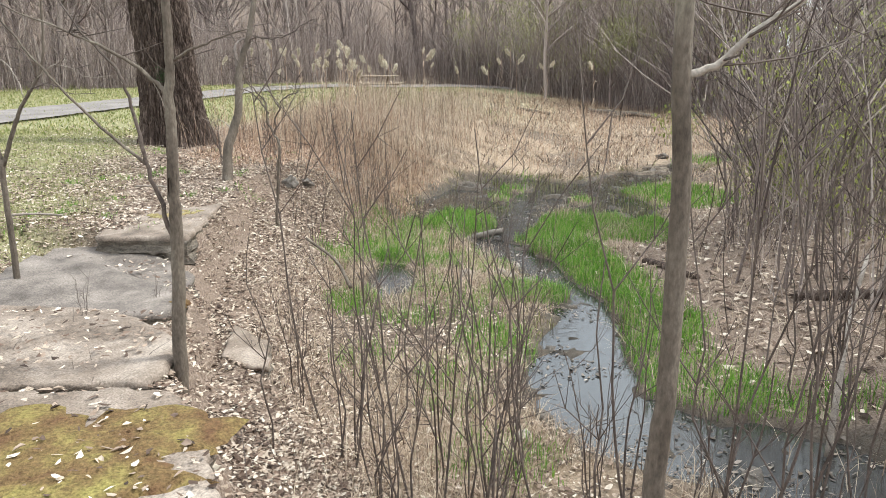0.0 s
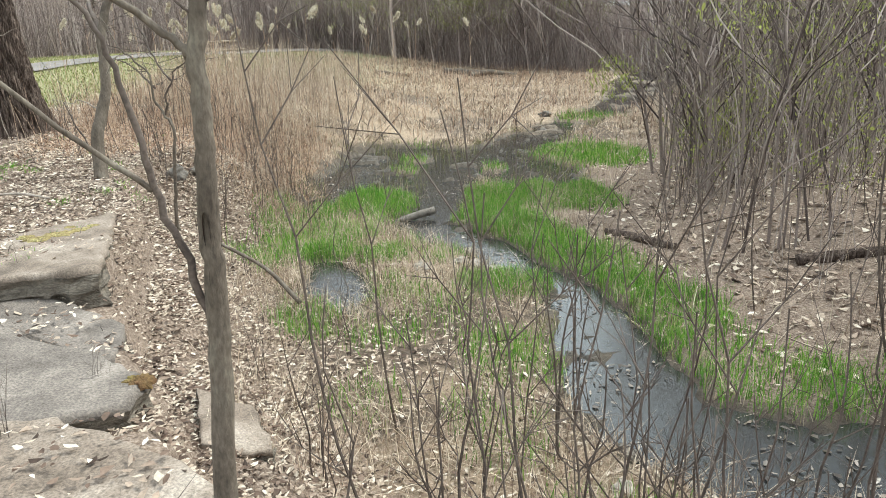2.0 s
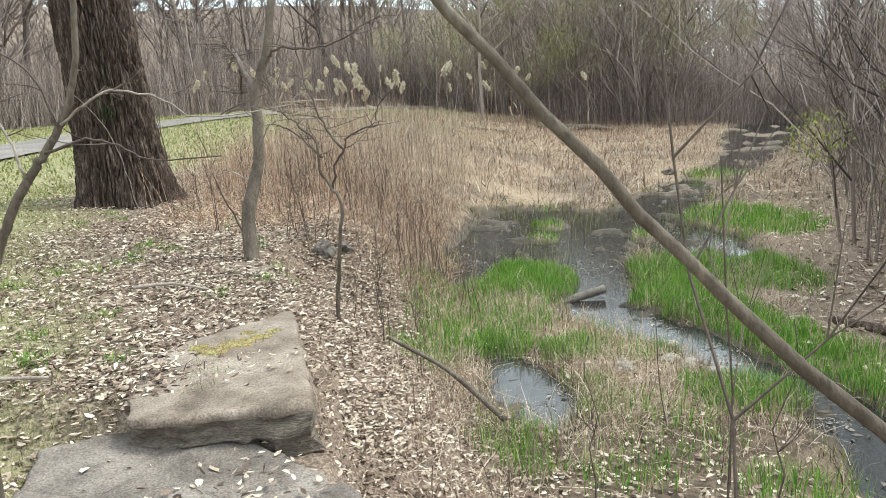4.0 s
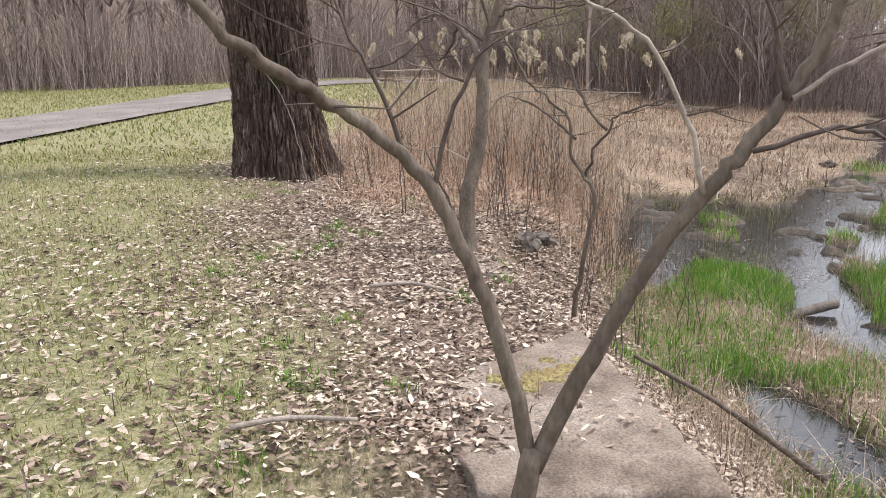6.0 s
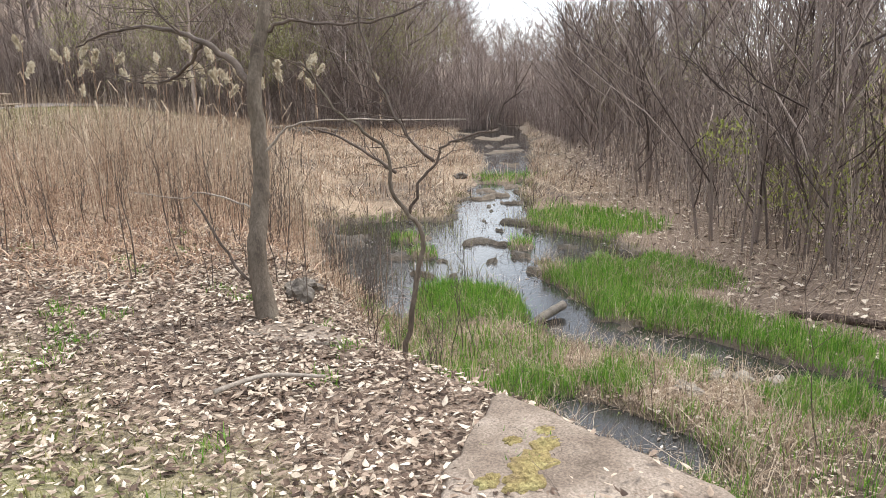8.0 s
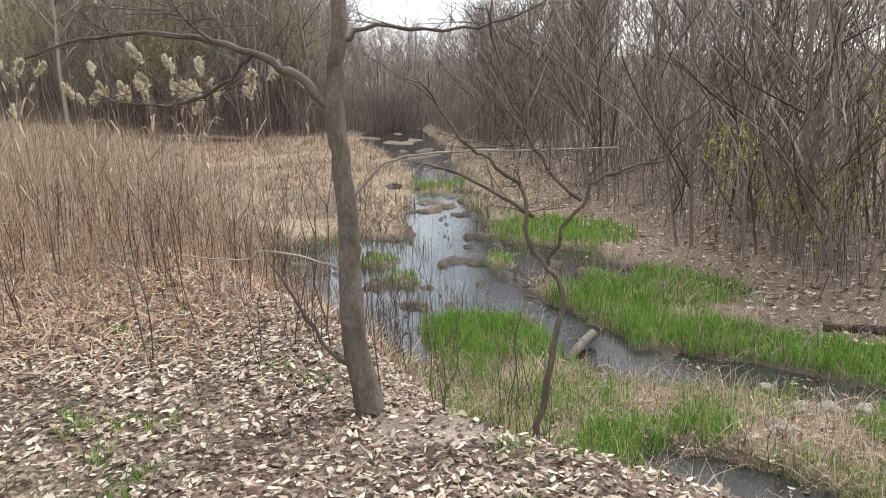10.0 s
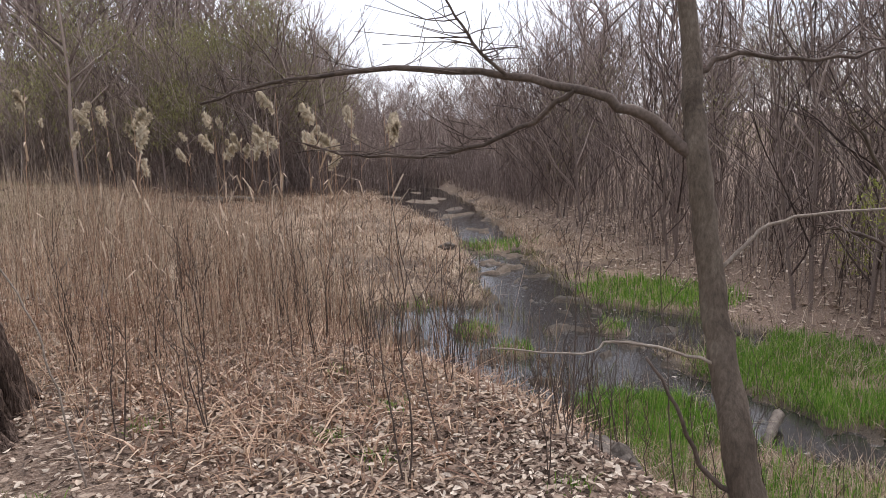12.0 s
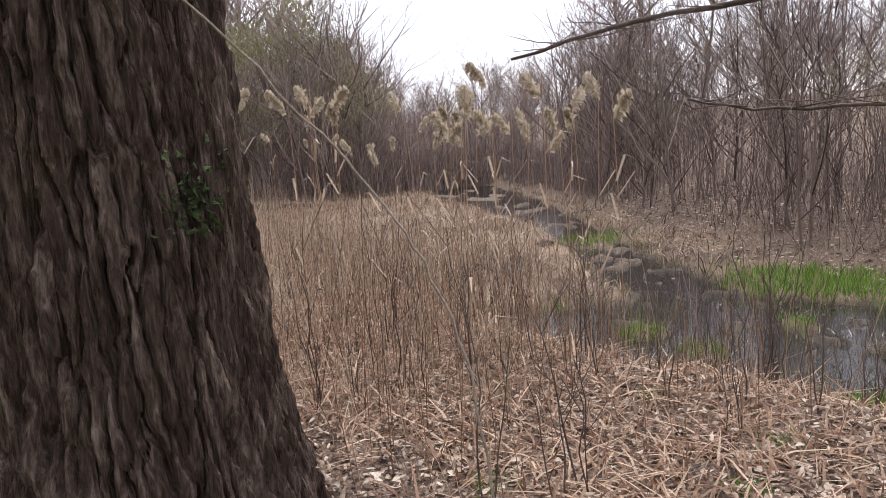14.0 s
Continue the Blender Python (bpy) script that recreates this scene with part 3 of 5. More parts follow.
def twigs_along(root, lines, count, length, seed, mat="twig", up=0.5, r=0.0035, name="twig_spray"):
    """Fine side twigs on given lines, one mesh."""
    rng = np.random.default_rng(seed)
    g_ = Geo()
    base = np.array(root.location)
    for _ in range(count):
        ln = np.array(lines[rng.integers(len(lines))], float)
        s_ = rng.uniform(0.15, 1.0) * (len(ln) - 1)
        i = min(int(s_), len(ln) - 2)
        a = ln[i] + (ln[i + 1] - ln[i]) * (s_ - i)
        d = rng.normal(0, 1, 3)
        d[2] = abs(d[2]) * up + up * 0.4
        d /= np.linalg.norm(d)
        L = length * rng.uniform(0.4, 1.2)
        pts = [a, a + d * L * 0.4 + rng.normal(0, 0.03 * L, 3), a + d * L + rng.normal(0, 0.1 * L, 3)]
        tube(g_, np.array(smooth_line(pts, 2)) - base, r, r * 0.4, 4)
        if rng.uniform() < 0.6:
            m_ = pts[1]
            e = d + rng.normal(0, 0.6, 3)
            tube(g_, np.array([m_, m_ + e * L * 0.3, m_ + e * L * 0.5 + (0, 0, 0.05 * L)]) - base, r * 0.7, r * 0.3, 3)
    return tagged(part(name, g_.mesh(name, MAT[mat]), root), kind="stuff")


# great old tree with furrowed bark
TX, TY = -4.43, 12.44
tree = thing("old_tree", "massive old tree with deeply furrowed dark bark at the marsh's edge", "tree", TX, TY, 0.15)
na, nz = 520, 250
ang = np.linspace(0, 2 * math.pi, na, endpoint=False)
zz = np.concatenate([np.linspace(-0.35, 3.2, nz - 50), np.linspace(3.26, 7.5, 50)])
A2, Z2 = np.meshgrid(ang, zz)
rad = 0.445 - 0.018 * Z2 + 0.15 * np.exp(-np.clip(Z2, -0.3, 9) * 2.3) + 0.07 * np.exp(-np.clip(Z2, -0.3, 9) * 3.5) * np.sin(A2 * 5 + 0.7)
rad += 0.02 * np.sin(A2 * 2 + 1) + 0.012 * np.sin(A2 * 3 + Z2 * 0.8)
turns = 100
U = A2 / (2 * math.pi) * turns
ca_, sa_ = np.cos(A2), np.sin(A2)
warp = 2.6 * (fractal(ca_ * 2.2 + 20, Z2 * 1.5 + sa_ * 3.1, 61, 3) - 0.5) + 1.5 * (fractal(sa_ * 5 + 30, Z2 * 4 + ca_ * 5, 62, 2) - 0.5)
cells, tall_ = 44, 0.42
cu, cv = A2 / (2 * math.pi) * cells + 0.3 * warp + 0.45 * (fractal(Z2 * 16 + 5, U * 0.3, 67, 2) - 0.5), Z2 / tall_ + 0.5 * (fractal(U * 0.4 + 3, Z2 * 3, 66, 2) - 0.5)
iu, iv = np.floor(cu).astype(np.int64), np.floor(cv).astype(np.int64)
f1, f2 = np.full(cu.shape, 9.0), np.full(cu.shape, 9.0)
jit = np.random.default_rng(8).uniform(0.1, 0.9, (cells, 96, 2))
tone = np.random.default_rng(9).uniform(-1, 1, (cells, 96))
lift = np.zeros(cu.shape)
for du in (-1, 0, 1):
    for dv in (-1, 0, 1):
        ku, kv = iu + du, iv + dv
        jj = jit[ku % cells, kv % 96]
        dist = np.hypot(cu - ku - jj[..., 0], (cv - kv - jj[..., 1]) * 0.55)
        lift = np.where(dist < f1, tone[ku % cells, kv % 96], lift)
        f2 = np.where(dist < f1, f1, np.minimum(f2, dist))
        f1 = np.minimum(f1, dist)
crack = f2 - f1
plate = np.clip(crack / 0.24, 0, 1) ** 0.5 + 0.16 * lift + 0.1 * np.floor(3 * fractal(U * 0.8, Z2 * 12, 68, 2)) / 3
breaks = fractal(U * 0.9 + 7, Z2 * 9 + 3, 63, 2)
ridge = 1 - np.abs(2 * fractal(U * 0.75 + 0.8 * warp, Z2 * 2.6, 69, 3) - 1)
rad += 0.03 * (ridge ** 3 - 0.45)
rad += 0.06 * (plate - 0.85) + 0.03 * (np.floor(breaks * 6) / 6 - 0.42) + 0.006 * (hash_noise(U * 4, Z2 * 40, 64) - 0.5)
lean = -0.035 * np.clip(Z2, 0, 9)
tv = np.stack([rad * ca_ + lean * 0.8, rad * sa_ + lean * 0.2, Z2], -1).reshape(-1, 3)
ti = np.arange(na * nz).reshape(nz, na)
tj = np.roll(ti, -1, 1)
tq = np.stack([ti[:-1], tj[:-1], tj[1:], ti[1:]], -1).reshape(-1, 4)
part("trunk", array_mesh("trunk", tv, tq, MAT["bark_old"], True), tree)
for i, (a, up) in enumerate(((0.4, 4.5), (2.3, 5.0), (3.9, 4.0), (5.3, 5.5))):
    b0 = np.array([TX - 0.25, TY, 7.0])
    tip = b0 + (math.cos(a) * 3.2, math.sin(a) * 3.2, up)
    mid_ = b0 + (math.cos(a) * 0.9, math.sin(a) * 0.9, up * 0.45)
    ln = [b0 - (0, 0, 0.4), mid_, tip]
    branch(tree, "limb", ln, 0.24, 0.05, "bark_old", 10, 5, "", 0.05, i)
    twigs_along(tree, [ln[1:]], 40, 1.6, 90 + i, "twig", 0.7, 0.012)
# moss on the bark, facing the walk
g = Geo()
rng = np.random.default_rng(5)
for _ in range(110):
    a = rng.normal(-1.42, 0.16)
    z_ = rng.normal(1.1, 0.04) + 0.1 * (rng.uniform() < 0.2)
    r_ = 0.445 - 0.018 * z_ + 0.15 * math.exp(-z_ * 2.3) + 0.012
    c_ = np.array([r_ * math.cos(a) - 0.028 * z_, r_ * math.sin(a) - 0.007 * z_, z_])
    q = rng.normal(0, 0.01, (4, 3)) + c_
    g.add(np.vstack([q, c_ + np.array([math.cos(a), math.sin(a), 0]) * 0.006]), [(0, 1, 4), (1, 2, 4), (2, 3, 4), (3, 0, 4)])
tagged(part("moss", g.mesh("moss", MAT["moss_green"]), tree, "dark green moss in the furrows"), kind="stuff")

# young tree with a bent trunk and an arching limb
tb = thing("young_tree", "slender grey-brown young tree, bent low on its trunk, leafless", "tree", -2.62, 9.0, 0.0, "young trees on the bank")
branch(tb, "trunk", [(-2.6, 8.97, -0.12), (-2.61, 8.99, 0.03), (-2.61, 9.06, 0.25), (-2.6, 9.11, 0.45), (-2.53, 9.19, 0.68), (-2.48, 9.25, 0.87), (-2.46, 9.3, 1.15), (-2.45, 9.34, 1.39), (-2.38, 9.4, 1.62), (-2.31, 9.45, 1.86), (-2.2, 9.6, 2.6), (-2.1, 9.7, 3.6), (-2.1, 9.8, 4.8)], 0.066, 0.025, "bark_young", 14, 5, "", 0.003, 1, 0.35)
limb = [(-2.45, 9.34, 1.37), (-2.5, 9.45, 1.5), (-2.55, 9.6, 1.59), (-2.6, 9.77, 1.66), (-2.66, 10.2, 1.74), (-2.74, 10.8, 1.79), (-2.84, 11.4, 1.76), (-2.95, 11.9, 1.68)]
branch(tb, "limb", limb, 0.026, 0.006, "twig", 8, 4, "dark arching limb", 0.006, 2)
low = [(-2.6, 9.77, 1.66), (-2.62, 9.95, 1.54), (-2.66, 10.25, 1.44), (-2.69, 10.5, 1.40), (-2.74, 10.9, 1.40), (-2.8, 11.2, 1.46)]
branch(tb, "limb", low, 0.013, 0.004, "twig", 6, 4, "", 0.006, 3)
up1 = [(-2.64, 10.05, 1.72), (-2.75, 10.15, 1.85), (-2.8, 10.22, 2.0), (-2.95, 10.35, 2.2)]
branch(tb, "limb", up1, 0.009, 0.003, "twig", 6, 4, "", 0.005, 4)
low2 = [(-2.62, 9.06, 0.2), (-2.72, 9.19, 0.36), (-2.82, 9.23, 0.59), (-2.89, 9.31, 0.76)]
branch(tb, "limb", low2, 0.011, 0.005, "twig", 6, 4, "", 0.004, 5)
low3 = [(-2.54, 9.18, 0.66), (-2.66, 9.32, 0.72), (-2.8, 9.48, 0.76), (-2.88, 9.56, 0.72), (-3.1, 9.8, 0.75)]
branch(tb, "limb", low3, 0.007, 0.003, "twig_pale", 5, 4, "pale dead twig", 0.004, 6)
rt = [(-2.47, 9.27, 0.97), (-2.4, 9.18, 1.08), (-2.35, 9.12, 1.15), (-2.25, 9.0, 1.19), (-1.95, 8.68, 1.2), (-1.6, 8.35, 1.2)]
branch(tb, "limb", rt, 0.009, 0.003, "twig_pale", 5, 4, "pale dead twig", 0.004, 7)
rt2 = [(-2.35, 9.42, 1.7), (-2.2, 9.3, 1.78), (-1.95, 9.1, 1.74), (-1.7, 8.9, 1.8), (-1.4, 8.7, 1.95)]
branch(tb, "limb", rt2, 0.012, 0.003, "twig", 6, 4, "", 0.01, 8)
twigs_along(tb, [limb[3:], low, rt2, up1], 110, 0.34, 10, "twig", 0.12, 0.003)
twigs_along(tb, [[(-2.3, 9.48, 2.0), (-2.18, 9.62, 2.8), (-2.1, 9.8, 4.6)]], 30, 0.9, 11, "twig", 0.8, 0.006)

# sapling with a rotted hollow beside the slabs
ta = thing("sapling", "slim brown sapling with a dark rotten hollow in its trunk", "tree", -1.3, 3.32, -0.2, "young trees on the bank")
A_TRUNK = [(-1.3, 3.34, -0.32), (-1.28, 3.33, 0.03), (-1.24, 3.32, 0.51), (-1.22, 3.31, 0.76), (-1.215, 3.31, 0.96), (-1.2, 3.31, 1.14), (-1.195, 3.31, 1.32), (-1.18, 3.31, 1.43), (-1.17, 3.31, 1.59), (-1.15, 3.32, 2.03), (-1.1, 3.34, 2.83), (-1.15, 3.44, 3.63)]
branch(ta, "trunk", A_TRUNK, 0.034, 0.014, "bark_young", 12, 5, "", 0.002, 21, 0.3)
for i, ln in enumerate(([(-1.21, 3.31, 1.36), (-1.24, 3.315, 1.4), (-1.35, 3.33, 1.49), (-1.5, 3.35, 1.57), (-1.65, 3.37, 1.63), (-1.95, 3.44, 1.75)],
                        [(-1.24, 3.32, 0.63), (-1.28, 3.32, 0.85), (-1.33, 3.33, 1.01), (-1.35, 3.33, 1.16), (-1.38, 3.34, 1.31), (-1.41, 3.34, 1.43), (-1.48, 3.35, 1.53), (-1.57, 3.36, 1.63), (-1.8, 3.44, 1.93)],
                        [(-1.34, 3.33, 1.04), (-1.5, 3.35, 1.18), (-1.64, 3.37, 1.31), (-1.79, 3.39, 1.48), (-1.92, 3.41, 1.64), (-2.1, 3.44, 1.83)],
                        [(-1.17, 3.31, 1.49), (-1.06, 3.29, 1.55), (-0.97, 3.28, 1.58), (-0.8, 3.24, 1.63)])):
    branch(ta, "limb", ln, (0.012, 0.012, 0.008, 0.007)[i], 0.003, "twig" if i in (1, ) else "bark_young", 7, 4, "", 0.003, 30 + i)
twigs_along(ta, [A_TRUNK[6:], [(-1.35, 3.33, 1.49), (-1.65, 3.37, 1.63)], [(-1.48, 3.35, 1.53), (-1.8, 3.44, 1.93)]], 22, 0.3, 12, "twig", 0.4)
for z0, hgt in ((0.93, 0.055), (0.8, 0.035)):
    g = Geo()
    k = 14
    aa = np.arange(k) * 2 * math.pi / k
    c_ = np.array([-1.222, 3.281, z0]) - np.array(ta.location)
    g.add(np.vstack([np.column_stack([c_[0] + 0.009 * np.cos(aa), np.full(k, c_[1]), c_[2] + hgt * np.sin(aa)]),
                     np.column_stack([c_[0] + 0.006 * np.cos(aa), np.full(k, c_[1] + 0.012), c_[2] + hgt * 0.9 * np.sin(aa)])]),
          [(j, (j + 1) % k, k + (j + 1) % k, k + j) for j in range(k)] + [tuple(range(k, 2 * k))])
    part("hollow", g.mesh("hollow", MAT["dead_wood"]), ta, "dark rotten hollow")

# forked shrub over the slabs
tv_ = thing("forked_sapling", "forked grey-brown sapling with bare spreading twigs", "tree", -2.95, 4.92, 0.0, "young trees on the bank")
branch(tv_, "trunk", [(-2.98, 4.93, -0.15), (-2.96, 4.92, 0.3), (-2.95, 4.91, 0.71), (-2.93, 4.91, 0.86)], 0.022, 0.018, "bark_young", 10, 4, "", 0.001, 41, 0.3)
VL = [(-2.93, 4.91, 0.82), (-2.965, 4.915, 0.98), (-3.005, 4.915, 1.11), (-3.04, 4.925, 1.19), (-3.08, 4.93, 1.275), (-3.14, 4.92, 1.345), (-3.206, 4.885, 1.4), (-3.257, 4.835, 1.44), (-3.3, 4.78, 1.475), (-3.34, 4.75, 1.52), (-3.38, 4.74, 1.62), (-3.4, 4.78, 1.95)]
VR = [(-2.93, 4.91, 0.82), (-2.86, 4.905, 0.98), (-2.8, 4.895, 1.1), (-2.76, 4.89, 1.175), (-2.685, 4.88, 1.285), (-2.645, 4.875, 1.33), (-2.58, 4.87, 1.42), (-2.545, 4.86, 1.5), (-2.52, 4.86, 1.62), (-2.5, 4.87, 2.0), (-2.52, 4.9, 2.5)]
branch(tv_, "limb", VL, 0.0135, 0.006, "bark_young", 9, 4, "", 0.002, 42)
branch(tv_, "limb", VR, 0.0155, 0.006, "bark_young", 9, 4, "", 0.002, 43)
vt = ([(-2.7, 4.87, 1.27), (-2.73, 4.88, 1.38), (-2.79, 4.89, 1.48), (-2.86, 4.9, 1.53), (-3.0, 4.92, 1.58), (-3.15, 4.94, 1.62)],
      [(-2.64, 4.86, 1.33), (-2.53, 4.84, 1.36), (-2.45, 4.83, 1.34), (-2.37, 4.81, 1.3), (-2.19, 4.78, 1.3)],
      [(-2.6, 4.86, 1.4), (-2.62, 4.86, 1.48), (-2.65, 4.86, 1.54), (-2.73, 4.88, 1.6)],
      [(-2.59, 4.86, 1.4), (-2.5, 4.84, 1.46), (-2.43, 4.82, 1.48), (-2.32, 4.81, 1.45), (-2.23, 4.79, 1.4), (-2.0, 4.75, 1.42)],
      [(-3.12, 4.94, 1.33), (-3.15, 4.95, 1.42), (-3.19, 4.95, 1.49), (-3.24, 4.96, 1.62)],
      [(-3.08, 4.93, 1.275), (-3.05, 4.92, 1.4), (-3.0, 4.91, 1.5), (-3.06, 4.9, 1.65)])
for i, ln in enumerate(vt):
    branch(tv_, "twig", ln, 0.0042, 0.0015, "twig_pale" if i in (0, 3) else "twig", 6, 4, "", 0.002, 50 + i)
twigs_along(tv_, [VL[5:], VR[5:], *vt], 40, 0.16, 13, "twig", 0.3, 0.002)

# crooked shrub at the foot of the bank
tc = thing("crooked_shrub", "crooked dark leafless shrub at the foot of the bank", "shrub", -1.9, 8.54, -0.35)
CT = [(-1.92, 8.56, -0.45), (-1.91, 8.55, -0.15), (-1.87, 8.51, 0.15), (-1.83, 8.48, 0.53), (-1.9, 8.54, 0.68), (-1.97, 8.59, 0.8), (-1.98, 8.6, 1.02), (-2.12, 8.68, 1.17), (-2.22, 8.75, 1.27), (-2.36, 8.88, 1.53)]
branch(tc, "stem", CT, 0.019, 0.005, "bark_young", 8, 4, "", 0.006, 61)
cl = ([(-1.94, 8.57, 0.9), (-2.07, 8.72, 1.03), (-2.24, 8.9, 1.14), (-2.31, 8.97, 1.16)],
      [(-1.88, 8.53, 0.66), (-1.84, 8.47, 0.84), (-1.77, 8.4, 0.97), (-1.74, 8.37, 1.06), (-1.6, 8.22, 1.13), (-1.53, 8.15, 1.15), (-1.52, 8.14, 1.25), (-1.43, 8.04, 1.38)],
      [(-1.78, 8.42, 0.97), (-1.89, 8.53, 1.12), (-1.98, 8.62, 1.34), (-2.05, 8.7, 1.64), (-2.07, 8.72, 1.9), (-2.1, 8.75, 2.2)])
for i, ln in enumerate(cl):
    branch(tc, "limb", ln, 0.01, 0.003, "twig", 6, 4, "", 0.006, 62 + i)
twigs_along(tc, [CT[4:], *cl], 44, 0.28, 14, "twig", 0.3)

# slim trunk close to where the walk begins
tn_ = thing("young_tree", "slim olive-grey young tree beside the creek, leafless", "tree", 0.56, 1.85, -0.75, "young trees on the bank")
branch(tn_, "trunk", [(0.6, 1.85, -0.95), (0.61, 1.85, -0.2), (0.63, 1.85, 0.33), (0.64, 1.85, 0.63), (0.637, 1.85, 1.11), (0.618, 1.85, 1.54), (0.61, 1.87, 2.2), (0.62, 1.95, 3.4)], 0.036, 0.018, "bark_young", 12, 4, "", 0.002, 81, 0.3)
nl = [(0.625, 1.85, 1.45), (0.7, 1.84, 1.48), (0.8, 1.82, 1.58), (0.9, 1.8, 1.64), (1.1, 1.8, 1.8)]
branch(tn_, "limb", nl, 0.012, 0.004, "twig_pale", 7, 4, "", 0.003, 82)
twigs_along(tn_, [nl, [(0.65, 1.86, 1.5), (0.67, 1.88, 2.2), (0.7, 1.95, 3.4)]], 24, 0.4, 83, "twig", 0.4)

# arching cane by the old tree
CANE = [(-3.98, 11.22, 0.02), (-4.06, 11.22, 0.54), (-4.12, 11.21, 0.84), (-4.22, 11.24, 1.11), (-4.34, 11.26, 1.29), (-4.54, 11.3, 1.52), (-4.79, 11.31, 1.73), (-5.0, 11.4, 1.82)]
tcane = thing("arching_cane", "thin arching dry cane leaning by the old tree", "stem", -3.98, 11.22, 0.05)
branch(tcane, "stem", CANE, 0.0045, 0.0018, "twig_pale", 6, 5, "", 0.004, 71)

# ---------------------------------------------------------------- fallen wood, table


def fallen_log(pts, r0, r1, label, mat="rock", seed=0):
    p = np.array(pts, float)
    ob = thing("fallen_log", label, "log", *p[0])
    rng = np.random.default_rng(seed)
    g_ = Geo()
    tube(g_, smooth_line(p, 5) - p[0], r0, r1, 9, 0.12, rng)
    part("log_body", g_.mesh("log_body", MAT[mat], True), ob)
    return ob


fallen_log([(0.42, 9.95, -0.98), (0.62, 9.98, -0.93), (0.95, 10.02, -0.88)], 0.035, 0.05, "dark wet branch stub lying in the creek", "rock", 1)
for pts_, r_, sd in (([(2.55, 8.5), (2.65, 8.1), (2.85, 7.55)], 0.055, 2), ([(3.45, 6.6), (3.95, 6.3), (4.6, 5.95)], 0.065, 3)):
    fallen_log([(a, c_, float(height(a, c_)) + r_ * 0.25) for a, c_ in pts_], r_, r_ * 0.75, "rotting brown log on the leafy thicket floor", "bark_old", sd)
fallen_log([(6.3, 30.2, float(height(6.3, 30.2)) + 0.05), (7.4, 29.9, float(height(7.4, 29.9)) + 0.12), (8.6, 29.6, float(height(8.6, 29.6)) + 0.05)], 0.14, 0.1, "grey driftwood log in the far marsh", "bark_young", 4)
fallen_log([(3.0, 27.1, float(height(3.0, 27.1)) + 0.05), (3.6, 27.0, float(height(3.6, 27.0)) + 0.06), (4.2, 27.1, float(height(4.2, 27.1)) + 0.05)], 0.07, 0.05, "thin grey log lying on the far marsh", "bark_young", 10)
fallen_log([(7.0, 29.0, float(height(7.0, 29.0)) + 0.03), (7.9, 29.3, float(height(7.9, 29.3)) + 0.2), (8.9, 29.0, float(height(8.9, 29.0)) + 0.05)], 0.1, 0.08, "grey driftwood log in the far marsh", "bark_young", 5)
fallen_log([(2.45, 4.05, -0.95), (2.5, 4.12, -0.5), (2.62, 4.3, -0.1), (2.8, 4.5, 0.25)], 0.022, 0.012, "pale barkless stick leaning at the water's edge", "twig_pale", 6)
fallen_log([(-3.75, 6.25, 0.2), (-3.55, 6.3, 0.2), (-3.3, 6.28, 0.19)], 0.012, 0.008, "pale broken stick among dead leaves", "twig_pale", 7)
fallen_log([(-3.3, 7.9, 0.17), (-3.05, 7.95, 0.16), (-2.8, 7.86, 0.12)], 0.013, 0.008, "pale broken stick among dead leaves", "twig_pale", 8)
fallen_log([(-0.9, 7.15, -0.78), (-1.15, 7.9, -0.7), (-1.55, 8.35, -0.55)], 0.02, 0.015, "grey fallen branch beside the pool", "bark_young", 9)


def box(g_, cx, cy, cz, sx, sy, sz, rot=0.0):
    """A board with slightly eased corners."""
    e = 0.008
    v = []
    for dz, s_ in ((-sz / 2, e), (-sz / 2 + e, 0), (sz / 2 - e, 0), (sz / 2, e)):
        for ax, ay in ((-1, -1), (1, -1), (1, 1), (-1, 1)):
            x_, y_ = ax * (sx / 2 - s_), ay * (sy / 2 - s_)
            v.append((cx + x_ * math.cos(rot) - y_ * math.sin(rot), cy + x_ * math.sin(rot) + y_ * math.cos(rot), cz + dz))
    f = [(3, 2, 1, 0), (12, 13, 14, 15)]
    for r_ in range(3):
        f += [(r_ * 4 + j, r_ * 4 + (j + 1) % 4, r_ * 4 + 4 + (j + 1) % 4, r_ * 4 + 4 + j) for j in range(4)]
    g_.add(v, f)


pt_z = float(height(-2.5, 31.2))
pt = thing("picnic_table", "brown wooden picnic table with attached benches on the lawn", "table", -2.5, 31.2, pt_z)
for name, rows_, z0 in (("tabletop", (-0.3, -0.15, 0, 0.15, 0.3), 0.74), ("bench", (-0.78, -0.63), 0.44), ("bench", (0.63, 0.78), 0.44)):
    top_part = None
    for y_ in rows_:
        g = Geo()
        box(g, 0, y_, z0, 1.9, 0.14, 0.045)
        me = g.mesh("plank", MAT["plank"])
        if top_part is None:
            top_part = part(name, me, pt)
        else:
            part("plank", me, top_part)
for x_ in (-0.7, 0.7):
    for sy_ in (-1, 1):
        g = Geo()
        tube(g, [(x_, sy_ * 0.62, -0.05), (x_, sy_ * 0.22, 0.72)], 0.045, 0.045, 4)
        part("leg", g.mesh("leg", MAT["plank"]), pt)
    g = Geo()
    box(g, x_, 0, 0.4, 0.05, 1.6, 0.09)
    part("crossbar", g.mesh("crossbar", MAT["plank"]), pt)
pt.rotation_euler = (0, 0, 0.5)

# ---------------------------------------------------------------- small growth: leaves, grass, reeds


def stuff(name, me, label, category):
    return tagged(new(name, me), label, category, kind="stuff")


